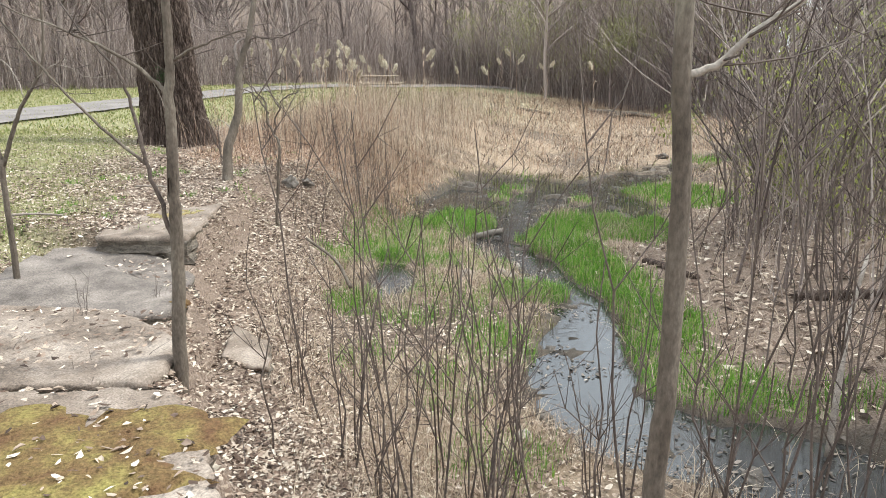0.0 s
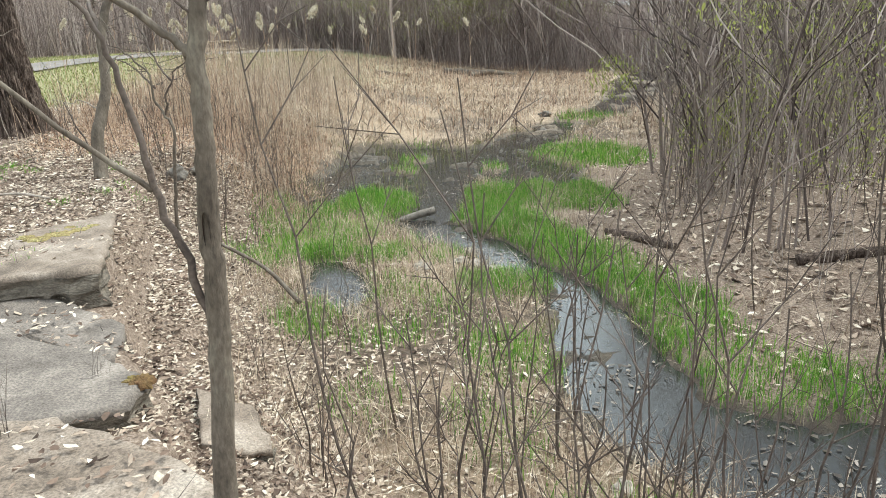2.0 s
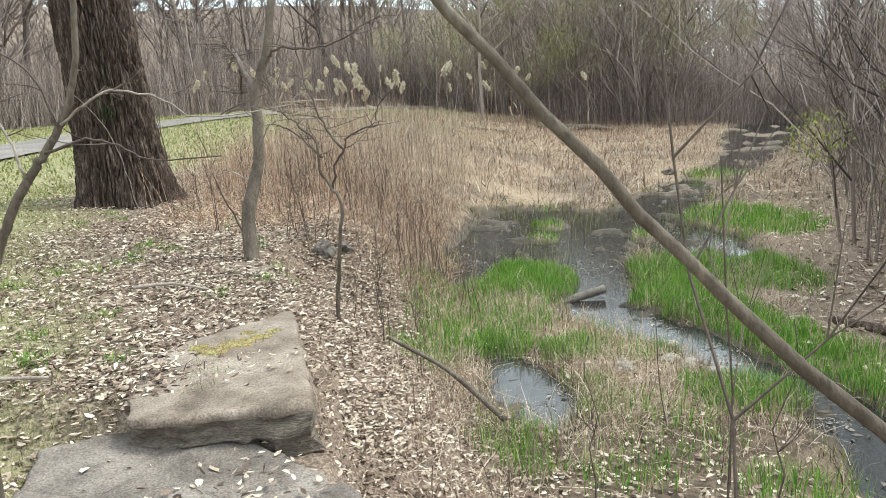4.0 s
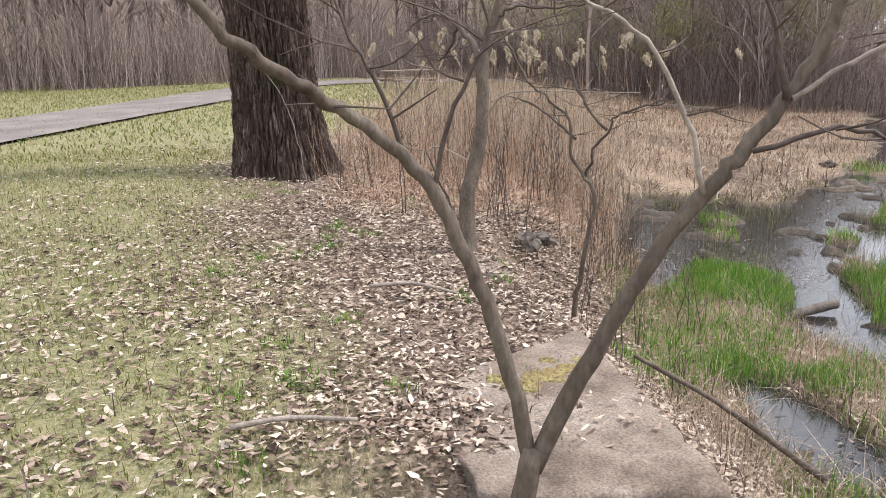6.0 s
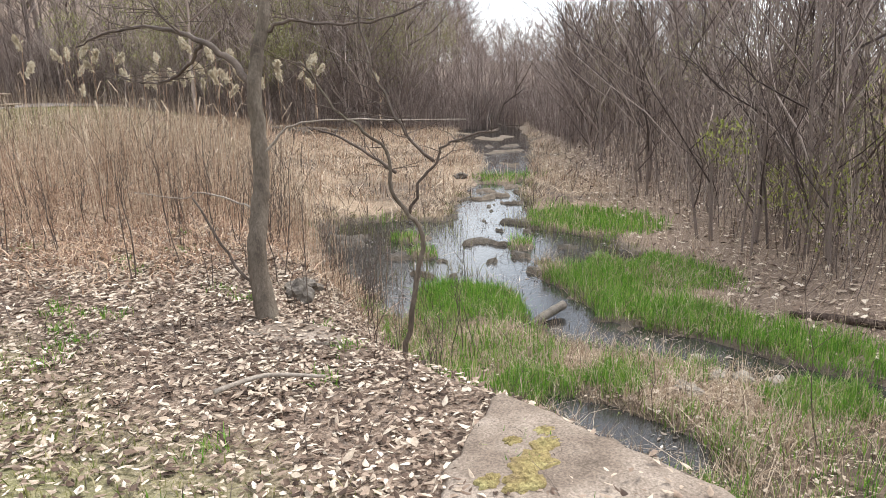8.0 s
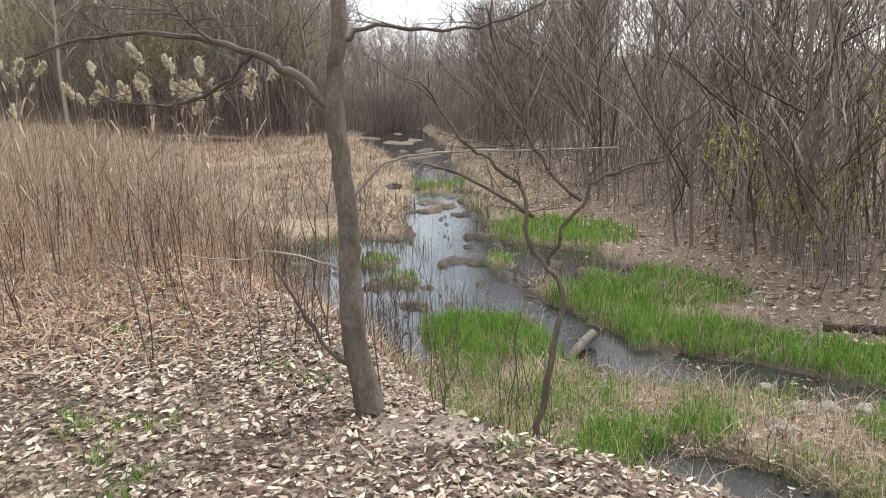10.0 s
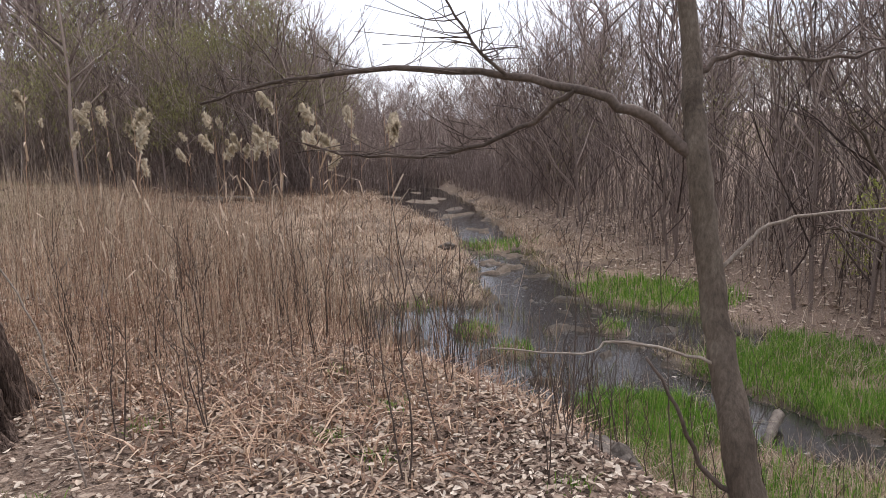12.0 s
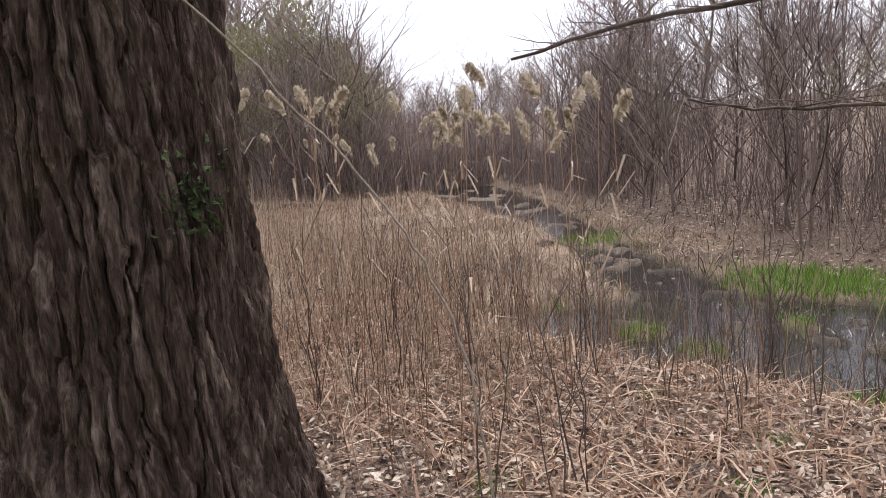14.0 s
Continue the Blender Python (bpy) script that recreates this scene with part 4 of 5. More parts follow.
def leaves(x, y, z, size, r, lift=0.02, steep=0.2):
    """Curled dead leaves: a folded six-sided blade each."""
    k = len(x)
    a = r.uniform(0, 2 * math.pi, k)
    L = size * r.uniform(0.55, 1.3, k)
    W = L * r.uniform(0.2, 0.6, k)
    base = np.array([[-0.5, 0], [-0.12, 0.5], [0.28, 0.4], [0.5, 0], [0.28, -0.4], [-0.12, -0.5]])
    jag = r.uniform(0.65, 1.3, (k, 6))
    lx, ly = base[None, :, 0] * L[:, None] * jag, base[None, :, 1] * W[:, None] * jag[:, ::-1]
    curl = r.uniform(-0.7, 1.0, k)[:, None]
    lz = np.abs(ly) * curl + (lx / L[:, None]) ** 2 * r.uniform(-0.2, 0.5, k)[:, None] * L[:, None]
    tx, ty = r.normal(0, steep, k)[:, None], r.normal(0, steep, k)[:, None]
    lz = lz + lx * tx + ly * ty
    ca1, sa1 = np.cos(a)[:, None], np.sin(a)[:, None]
    X = x[:, None] + lx * ca1 - ly * sa1
    Y = y[:, None] + lx * sa1 + ly * ca1
    Z = (z + r.uniform(0.004, lift, k))[:, None] + lz
    v = np.stack([X, Y, Z], -1).reshape(-1, 3)
    o = np.arange(k)[:, None] * 6
    q = np.concatenate([o + np.array([0, 1, 2, 3]), o + np.array([0, 3, 4, 5])], 1).reshape(-1, 4)
    return v, q


def blades(x, y, z, h_, w, r, bend=0.5, up=0.0):
    """Grass blades: two tapering quads each, bending over."""
    k = len(x)
    a = r.uniform(0, 2 * math.pi, k)
    H = h_ * r.uniform(0.5, 1.2, k)
    B = H * np.abs(r.normal(0, bend, k)) + up
    W = w * r.uniform(0.6, 1.3, k)
    t = r.uniform(0, 2 * math.pi, k)
    px, py = np.cos(t) * W, np.sin(t) * W
    v = np.zeros((k, 6, 3))
    for i, (s_, ww) in enumerate(((0, 1.0), (0.55, 0.8), (1.0, 0.12))):
        ox, oy = np.cos(a) * B * s_ ** 1.8, np.sin(a) * B * s_ ** 1.8
        hz = H * (s_ - 0.25 * s_ * s_ * np.minimum(1, B / np.maximum(H, 1e-4)))
        for j, sg in enumerate((-1, 1)):
            v[:, i * 2 + j, 0] = x + ox + sg * px * ww
            v[:, i * 2 + j, 1] = y + oy + sg * py * ww
            v[:, i * 2 + j, 2] = z + hz - (0.01 if i == 0 else 0)
    o = np.arange(k)[:, None] * 6
    q = np.concatenate([o + np.array([0, 1, 3, 2]), o + np.array([2, 3, 5, 4])], 1).reshape(-1, 4)
    return v.reshape(-1, 3), q


def edge_gap(x, y):
    return x - np.interp(y, EDGE_Y, EDGE_X)


def wood_gap(x, y):
    return x - np.interp(y, WOOD_Y, WOOD_X)


SLABS = [(-1.5, 2.2, 0.8, 0.75), (-2.1, 3.6, 0.75, 0.55), (-2.3, 4.8, 0.65, 0.5), (-2.5, 5.65, 0.6, 0.35), (-2.35, 6.25, 0.3, 0.36)]


def off_slabs(x, y, few=0.09):
    k = np.ones(np.shape(x))
    for px, py, rx, ry in SLABS:
        k = np.minimum(k, np.where(np.hypot((x - px) / rx, (y - py) / ry) < 1, few, 1))
    return k


# dead leaves on the bank and its slope
def keep_bank(x, y):
    d = edge_gap(x, y)
    inner = ease(-6.5, -1.0, d) * 0.9 * (1 - 0.6 * lawn_mask(x, y))
    return inner * np.maximum(ease(1.5, 0.7, d), 0.3 * ease(3.4, 2.2, d) * ease(10, 8, y) * ease(0.0, 0.15, creek_gap(x, y))) * off_slabs(x, y) * (0.5 + 0.6 * ease(0.3, 0.62, fractal(x * 1.7, y * 1.7, 51))) * ease(17, 13, y) * (1 - 0.5 * ease(10, 11.5, y))


x, y, r = spread(390000, (-7.5, 1.2, 2.0, 16), keep_bank, 101)
v, q = leaves(x, y, height(x, y) + np.where(off_slabs(x, y) < 1, 0.06, 0), 0.043, r, 0.03)
stuff("leaf_litter", array_mesh("leaf_litter", v, q, MAT["leaf_litter"]), "curled brown and bleached dead leaves on the bank", "leaf litter")


x, y, r = spread(30000, (-4.2, 0.4, 10.0, 15), lambda a, c: ease(-4.0, -3.2, a) * ease(-3.2, -2.2, edge_gap(a, c)) * ease(2.2, 1.4, edge_gap(a, c)) * ease(9.8, 11.2, c) * (0.3 + 0.7 * fractal(a * 2, c * 2, 53)), 116)
v, q = blades(x, y, height(x, y) + 0.015, 0.07, 0.0065, r, 2.6)
stuff("reed_litter", array_mesh("reed_litter", v, q, MAT["reed"]), "fallen tan and reddish reed strips on the bank", "leaf litter")


def keep_wood(x, y):
    return ease(-1.3, 0.0, wood_gap(x, y)) * ease(0.1, 0.4, creek_gap(x, y)) * (0.3 + 0.7 * fractal(x * 1.2, y * 1.2, 52))


x, y, r = spread(46000, (1.5, 13, 2.0, 20), keep_wood, 102)
v, q = leaves(x, y, height(x, y), 0.08, r, 0.035)
stuff("leaf_litter", array_mesh("leaf_litter", v, q, MAT["leaf_litter"]), "brown dead leaves on the thicket floor", "leaf litter")


# bright marsh grass
GREEN = [(0.95, 7.35, 0.5, 0.45, 1.0), (0.35, 10.85, 0.6, 0.8, 0.95), (4.45, 12.8, 0.9, 1.3, 0.95), (2.5, 12.42, 0.32, 0.26, 0.6), (2.7, 11.12, 0.28, 0.26, 1), (3.6, 13.1, 0.24, 0.22, 0.9), (1.47, 13.7, 0.26, 0.26, 0.9), (1.12, 12.9, 0.28, 0.35, 0.7), (-0.45, 10.7, 0.55, 0.7, 0.6), (7.6, 17.2, 0.7, 0.7, 0.55), (6.3, 17.2, 0.8, 0.6, 0.6),
         (-0.45, 8.85, 0.42, 0.32, 1.0), (0.0, 8.6, 0.3, 0.35, 0.9), (0.25, 7.0, 0.4, 0.7, 0.3), (0.5, 5.9, 0.35, 0.6, 0.55), (-0.2, 9.4, 0.4, 0.5, 0.6), (-0.8, 9.9, 0.5, 0.8, 0.5), (0.1, 5.0, 0.35, 0.5, 0.4),
         (-0.85, 7.0, 0.3, 0.5, 0.5), (-1.1, 8.9, 0.4, 0.6, 0.55), (-0.3, 6.6, 0.4, 0.4, 0.4), (0.6, 8.6, 0.4, 0.6, 0.4), (0.4, 4.0, 0.4, 0.4, 0.35), (0.9, 14.6, 0.3, 0.25, 0.6), (1.8, 15.0, 0.3, 0.2, 0.5),
         (-0.6, 5.6, 0.3, 0.4, 0.25), (0.2, 9.9, 0.5, 0.3, 0.4), (-0.1, 7.6, 0.3, 0.5, 0.45)]


def green_mask(x, y):
    k = np.zeros(np.shape(x))
    for px, py, rx, ry, dn in GREEN:
        k = np.maximum(k, dn * (0.25 + 0.75 * dn) * ease(1.15, 0.6, np.hypot((x - px) / rx, (y - py) / ry) + 0.5 * (fractal(x * 4, y * 4, 71) - 0.5)))
    gap = creek_gap(x, y)
    side = ease(0, 0.12, x - np.interp(y, [3, 4, 4.9, 6.4, 7.2, 8.6, 9.7, 11.3, 12.3], [3, 2.2, 1.2, 1.45, 1.5, 1.2, 0.85, 1.65, 2.3]))
    wide = np.interp(y, [4.2, 5, 7, 10, 11.2], [0.5, 0.7, 0.65, 0.8, 0.35])
    strip = ease(0.02, 0.1, gap) * ease(wide + 0.25, wide - 0.15, gap + 0.3 * (fractal(x * 2.5, y * 2.5, 73) - 0.5)) * side * ease(4.2, 4.6, y) * ease(11.4, 10.9, y)
    strip = strip * (0.2 + 1.1 * fractal(x * 3.3, y * 3.3, 76))
    k = np.maximum(k, strip * np.interp(y, [4, 5.6, 6.6], [0.35, 0.5, 1.0]))
    return k * ease(-0.03, 0.04, gap)


def grass_patch(count, box, seed, tall, wide, label, far=1.0):
    x, y, r = spread(count, box, green_mask, seed)
    tuft = 0.35 + 1.3 * fractal(x * 5, y * 5, 75) ** 1.3
    v, q = blades(x, y, height(x, y), tall * tuft, wide, r, 0.45)
    return stuff("marsh_grass", array_mesh("marsh_grass", v, q, MAT["grass"]), label, "grass")


grass_patch(170000, (-1.6, 3.4, 3.4, 11.6), 103, 0.15, 0.0032, "lush bright green marsh grass along the creek")
grass_patch(60000, (-1.2, 7.2, 11.6, 18), 104, 0.16, 0.005, "lush bright green grass clumps in the shallows")


# lawn on the bank
def keep_lawn(x, y):
    return lawn_mask(x, y) * off_slabs(x, y, 0.0) * (0.35 + 0.65 * fractal(x * 2.2, y * 2.2, 77))


x, y, r = spread(110000, (-9.0, -2.2, 2.5, 14), keep_lawn, 105)
v, q = blades(x, y, height(x, y), 0.05, 0.0028, r, 0.9)
stuff("lawn_grass", array_mesh("lawn_grass", v, q, MAT["lawn"]), "short thin yellow-green lawn grass", "grass")
x, y, r = spread(60000, (-22, 2, 13, 40), lambda a, c: np.maximum(lawn_mask(a, c), ease(20, 26, c)), 106)
v, q = blades(x, y, height(x, y), 0.07, 0.012, r, 0.9)
stuff("lawn_grass", array_mesh("lawn_grass", v, q, MAT["lawn"]), "short yellow-green grass of the distant lawn", "grass")


# tufts of green among the leaves
x0, y0, r0 = spread(70, (-4.8, -2.3, 5.5, 12), lambda a, c: ease(-3.2, -0.3, edge_gap(a, c)), 107)
xs, ys = np.repeat(x0, 45), np.repeat(y0, 45)
xs, ys = xs + r0.normal(0, 0.05, len(xs)), ys + r0.normal(0, 0.05, len(ys))
v, q = blades(xs, ys, height(xs, ys), 0.06, 0.003, r0, 0.8)
stuff("grass_tufts", array_mesh("grass_tufts", v, q, MAT["grass"]), "small green tufts among dead leaves", "grass")


# sedge and dead blades along the water's edge
x, y, r = spread(70000, (-1.5, 6.5, 6, 19), lambda a, c: ease(0.35, 0.1, creek_gap(a, c)) * ease(-0.06, 0.03, creek_gap(a, c)) * ease(0.45, 0.65, fractal(a * 3, c * 3, 89)), 117)
v, q = blades(x, y, height(x, y), 0.13, 0.0035, r, 0.9)
stuff("edge_sedge", array_mesh("edge_sedge", v, q, MAT["sedge"]), "ragged olive and brown sedge at the water's edge", "grass")


# straw: broken dry stalks over the marsh
def keep_straw(x, y):
    return np.clip(field_mask(x, y) + 0.5 * ease(0.2, 0.7, edge_gap(x, y)) * ease(-0.2, -1.2, wood_gap(x, y)), 0, 1) * ease(-0.02, 0.1, creek_gap(x, y)) * (1 - 0.6 * green_mask(x, y)) * ease(0.25, 0.65, fractal(x * 1.1, y * 1.1, 81))


for seed, box_, count, ln, wd in ((108, (-5.5, 4.5, 2.5, 14), 120000, 0.2, 0.0026), (109, (-6, 16, 14, 36), 80000, 0.32, 0.008)):
    x, y, r = spread(count, box_, keep_straw, seed)
    v, q = blades(x, y, height(x, y) + 0.005, ln * 0.5, wd, r, 2.2)
    stuff("straw", array_mesh("straw", v, q, MAT["straw"]), "flattened tan straw and broken stalks over the marsh", "dry grass")
x, y, r = spread(38000, (-1.6, 3.2, 2.5, 12), lambda a, c: keep_straw(a, c) * 0.6, 110)
v, q = blades(x, y, height(x, y), 0.26, 0.0024, r, 0.9)
stuff("dry_grass", array_mesh("dry_grass", v, q, MAT["straw"]), "upright dry tan grass blades on the creek flat", "dry grass")
x, y, r = spread(7000, (2.0, 9, 3.5, 16), lambda a, c: ease(-0.9, -0.2, wood_gap(a, c)) * ease(1.4, 0.4, wood_gap(a, c)) * (0.2 + 0.8 * fractal(a * 2, c * 2, 83)), 112)
v, q = blades(x, y, height(x, y), 0.38, 0.003, r, 0.7)
stuff("dry_grass", array_mesh("dry_grass", v, q, MAT["straw"]), "tan dry grass along the thicket's edge", "dry grass")


# standing dry stalks of the reed bed
def reed_mask(x, y):
    d = edge_gap(x, y)
    near = ease(-2.6, -1.6, d) * ease(2.4, 1.2, d) * ease(10.2, 12.0, y + 0.4 * d) * ease(18, 16, y)
    clear = np.hypot(x - TX, y - TY)
    return near * ease(0.55, 0.8, clear) * ease(0.02, 0.15, creek_gap(x, y)) * (0.15 + 0.85 * fractal(x * 1.6, y * 1.6, 85))


def stalks(x, y, z, h_, w, r, leanness=0.12):
    """Three-sided dry stems with a kink, six quads each."""
    k = len(x)
    a = r.uniform(0, 2 * math.pi, k)
    H = h_ * r.uniform(0.45, 1.15, k)
    B = H * np.abs(r.normal(0, leanness, k))
    v = np.zeros((k, 9, 3))
    for i, (s_, ww) in enumerate(((0, 1.0), (0.5, 0.8), (1.0, 0.35))):
        kink = r.normal(0, 0.02, (k, 2)) * H[:, None] * (s_ > 0)
        for j in range(3):
            t = j * 2.094
            v[:, i * 3 + j, 0] = x + np.cos(a) * B * s_ + w * ww * math.cos(t) + kink[:, 0]
            v[:, i * 3 + j, 1] = y + np.sin(a) * B * s_ + w * ww * math.sin(t) + kink[:, 1]
            v[:, i * 3 + j, 2] = z + H * s_ - (0.02 if i == 0 else 0)
    o = np.arange(k)[:, None] * 9
    f = []
    for i in (0, 3):
        for j in range(3):
            f.append(o + np.array([i + j, i + (j + 1) % 3, i + 3 + (j + 1) % 3, i + 3 + j]))
    return v.reshape(-1, 3), np.concatenate(f, 1).reshape(-1, 4)


x, y, r = spread(5800, (-5.2, 1.5, 9.8, 18), reed_mask, 113)
v, q = stalks(x, y, height(x, y), 0.3 + 0.85 * fractal(x * 1.1, y * 1.1, 88), 0.0025, r, 0.2)
stuff("reed_stalks", array_mesh("reed_stalks", v, q, MAT["reed"]), "dense reddish-tan dry reed stalks standing in the marsh", "reeds")
x, y, r = spread(4800, (-3.6, 3, 12.5, 24), lambda a, c: ease(-3.5, -2.2, a) * ease(3.5, 1.5, edge_gap(a, c)) * ease(0.1, 0.3, creek_gap(a, c)), 114)
v, q = stalks(x, y, height(x, y), 0.45 + 0.95 * fractal(x * 0.9, y * 0.9, 86), 0.0032, r, 0.2)
stuff("reed_stalks", array_mesh("reed_stalks", v, q, MAT["straw"]), "tall tan reeds behind the old tree", "reeds")
x, y, r = spread(12000, (-4, 12, 16, 36), lambda a, c: ease(1, 3, edge_gap(a, c)) * ease(0.0, -1.5, wood_gap(a, c)) * ease(0.1, 0.3, creek_gap(a, c)) * fractal(a * 0.5, c * 0.5, 87), 115)
v, q = stalks(x, y, height(x, y), 0.35, 0.006, r, 0.5)
stuff("reed_stalks", array_mesh("reed_stalks", v, q, MAT["reed"]), "broken tan reed stubble across the far marsh", "reeds")


# reeds with plumes
def plumed_reed(seed):
    rng = np.random.default_rng(seed)
    H = 1.0
    ob = thing("plumed_reed", "tall dry reed with a pale feathery drooping plume", "reed", group="plumed reeds")
    lx, ly = rng.normal(0, 0.06, 2)
    st = smooth_line([(0, 0, -0.05), (lx * 0.3, ly * 0.3, 0.5), (lx, ly, H)], 3)
    g_ = Geo()
    tube(g_, st, 0.0028, 0.0016, 4)
    part("stalk", g_.mesh("stalk", MAT["reed"]), ob)
    g_ = Geo()
    da = rng.uniform(0, 6.28)
    dx, dy = math.cos(da), math.sin(da)
    for i in range(150):
        s_ = rng.uniform(0, 1) ** 0.85
        a = np.array([lx + dx * (0.01 + 0.09 * s_), ly + dy * (0.01 + 0.09 * s_), H - 0.08 + 0.13 * s_ - 0.06 * s_ * s_])
        fat = math.sin(math.pi * (0.12 + 0.83 * s_))
        d = np.array([dx * 0.8, dy * 0.8, 0.2]) + rng.normal(0, 0.4, 3)
        d *= (0.012 + 0.036 * fat) / np.linalg.norm(d)
        w_ = rng.normal(0, 0.0042, 3)
        g_.add([a - w_, a + d * 0.5 - w_ * 1.6 + (0, 0, 0.004), a + d - (0, 0, 0.004), a + d * 0.5 + w_ * 1.6], [(0, 1, 2, 3)])
    part("plume", g_.mesh("plume", MAT["plume"]), ob, "pale feathery plume")
    for i in range(3):
        g_ = Geo()
        z_ = rng.uniform(0.3, 0.75)
        a = rng.uniform(0, 6.28)
        c_ = np.array([lx * z_, ly * z_, z_])
        d = np.array([math.cos(a), math.sin(a), 0])
        sd = np.array([-d[1], d[0], 0]) * 0.006
        p_ = [c_, c_ + d * 0.09 + (0, 0, 0.08), c_ + d * 0.22 + (0, 0, 0.06)]
        g_.add([p_[0] - sd, p_[0] + sd, p_[1] + sd, p_[1] - sd, p_[2]], [(0, 1, 2, 3), (3, 2, 4)])
        part("dry_leaf", g_.mesh("dry_leaf", MAT["straw"]), ob)
    return ob


reed_kinds = [plumed_reed(300 + i) for i in range(5)]
rng = np.random.default_rng(44)
for i in range(38):
    x_, y_ = (-1.9 + rng.normal(0, 0.75), 13.5 + rng.normal(0, 0.8)) if i < 28 else (rng.uniform(-1.5, 4), rng.uniform(15, 22))
    if math.hypot(x_ - TX, y_ - TY) < 0.9:
        continue
    z_ = float(height(x_, y_))
    s_ = rng.uniform(1.3, 1.85) - z_ * 0.9
    src = reed_kinds[i % 5]
    src.scale = (1, 1, 1)
    k = copy_thing(src, pose(x_, y_, z_, 0, 0, rng.uniform(0, 360)) @ Matrix.Diagonal((s_ * 0.7, s_ * 0.7, s_, 1)))
for i, ob in enumerate(reed_kinds):
    x_, y_ = -2.3 + 0.22 * i, 12.9 + 0.15 * (i % 2)
    z_ = float(height(x_, y_))
    ob.matrix_basis = pose(x_, y_, z_, 0, 0, 70 * i) @ Matrix.Diagonal((1.0, 1.0, 1.5 - z_, 1))

# ---------------------------------------------------------------- thin saplings and brush


def brush_mesh(name, stems, tall, seed, r0=0.0058, spread_=0.25, side=3, mat="twig", sides=5):
    """A bunch of thin crooked stems with side shoots, foot at the origin."""
    rng = np.random.default_rng(seed)
    made = []
    for s_ in range(stems):
        g_ = Geo()
        a = rng.uniform(0, 6.28)
        H = tall * rng.uniform(0.55, 1.1)
        sp = spread_ * H * rng.uniform(0.1, 1.0)
        f = np.array([rng.normal(0, 0.06 * (stems > 1)), rng.normal(0, 0.06 * (stems > 1)), -0.06])
        p = [f]
        for t in (0.2, 0.4, 0.6, 0.8, 1.0):
            p.append(f + np.array([math.cos(a) * sp * t ** 1.3, math.sin(a) * sp * t ** 1.3, H * t]) + rng.normal(0, 0.018 * H, 3) * (t < 1))
        p = smooth_line(p, 2)
        tube(g_, p, r0 * rng.uniform(0.7, 1.2), r0 * 0.3, sides)
        for _ in range(side):
            i = rng.integers(len(p) // 3, len(p) - 1)
            b_ = rng.uniform(0, 6.28)
            L = H * rng.uniform(0.12, 0.35)
            d = np.array([math.cos(b_) * 0.6, math.sin(b_) * 0.6, 0.8])
            q_ = [p[i], p[i] + d * L * 0.5 + rng.normal(0, 0.05 * L, 3), p[i] + d * L + (0, 0, 0.1 * L)]
            tube(g_, q_, r0 * 0.45, r0 * 0.18, 4)
            for _2 in range(2):
                e = d + rng.normal(0, 0.5, 3)
                m_ = q_[1]
                tube(g_, [m_, m_ + e * L * 0.4], r0 * 0.3, r0 * 0.14, 3)
        made.append(g_.mesh(name, MAT[mat]))
    return made


brush_kinds = [brush_mesh("stem", k, h_, 500 + i) for i, (k, h_) in enumerate(((1, 1.5), (2, 1.3), (3, 1.1), (5, 0.95), (4, 1.35), (1, 1.15)))]


def brush(x_, y_, kind, scale, turn, label="thin bare brown saplings on the creek bank", group="bare saplings"):
    ob = thing("bare_sapling", label, "sapling", x_, y_, float(height(x_, y_)), group)
    ob.rotation_euler, ob.scale = (0, 0, turn), (scale, scale, scale)
    for me in brush_kinds[kind]:
        part("stem", me, ob)


rng = np.random.default_rng(9)
SPOTS = [(-0.55, 3.75, 3, 1.2), (-0.3, 3.45, 4, 1.2), (-0.05, 3.6, 2, 1.3), (0.15, 3.35, 3, 1.25), (0.4, 3.7, 4, 1.1), (0.55, 3.3, 0, 1.2), (-0.75, 4.3, 0, 1.35), (-0.1, 4.4, 4, 1.0), (0.35, 4.6, 1, 1.1),
         (-0.95, 4.6, 3, 0.8), (0.62, 5.1, 1, 1.0), (-0.45, 5.2, 0, 1.2), (0.1, 5.7, 5, 1.2), (0.75, 3.05, 5, 1.3), (1.0, 3.2, 0, 1.35), (-0.9, 3.5, 5, 1.0), (0.9, 3.6, 3, 0.9), (-0.6, 6.3, 5, 1.0), (-1.2, 5.9, 3, 0.6), (0.2, 7.0, 0, 0.8),
         (1.6, 3.2, 0, 1.5), (1.35, 2.9, 4, 1.4), (2.1, 3.3, 4, 1.5), (2.7, 4.4, 3, 1.5), (2.9, 5.0, 0, 1.6), (-2.05, 3.95, 3, 0.35), (-1.9, 4.6, 3, 0.32), (-2.6, 6.2, 5, 0.25),
         (-1.55, 8.7, 3, 0.75), (-1.75, 8.9, 4, 0.6), (-1.3, 8.2, 3, 0.6), (-2.1, 9.5, 0, 0.85), (-2.0, 10.15, 0, 0.95), (-2.3, 9.9, 2, 0.9), (-1.5, 9.6, 4, 0.8), (-1.2, 9.2, 2, 0.7), (0.2, 6.2, 2, 0.6),
         (2.6, 6.0, 0, 1.2), (2.55, 7.3, 4, 1.1), (3.3, 8.8, 0, 1.4), (-0.2, 8.0, 5, 0.6), (-4.9, 12.3, 3, 0.55), (-5.0, 12.7, 3, 0.6), (0.3, 3.0, 2, 1.2), (-0.2, 3.05, 3, 1.05)]
for x_, y_, k, s_ in SPOTS:
    brush(x_, y_, k, s_ * (1.2 if y_ < 5.5 and x_ > -1.2 else 1.0), rng.uniform(0, 6.28))
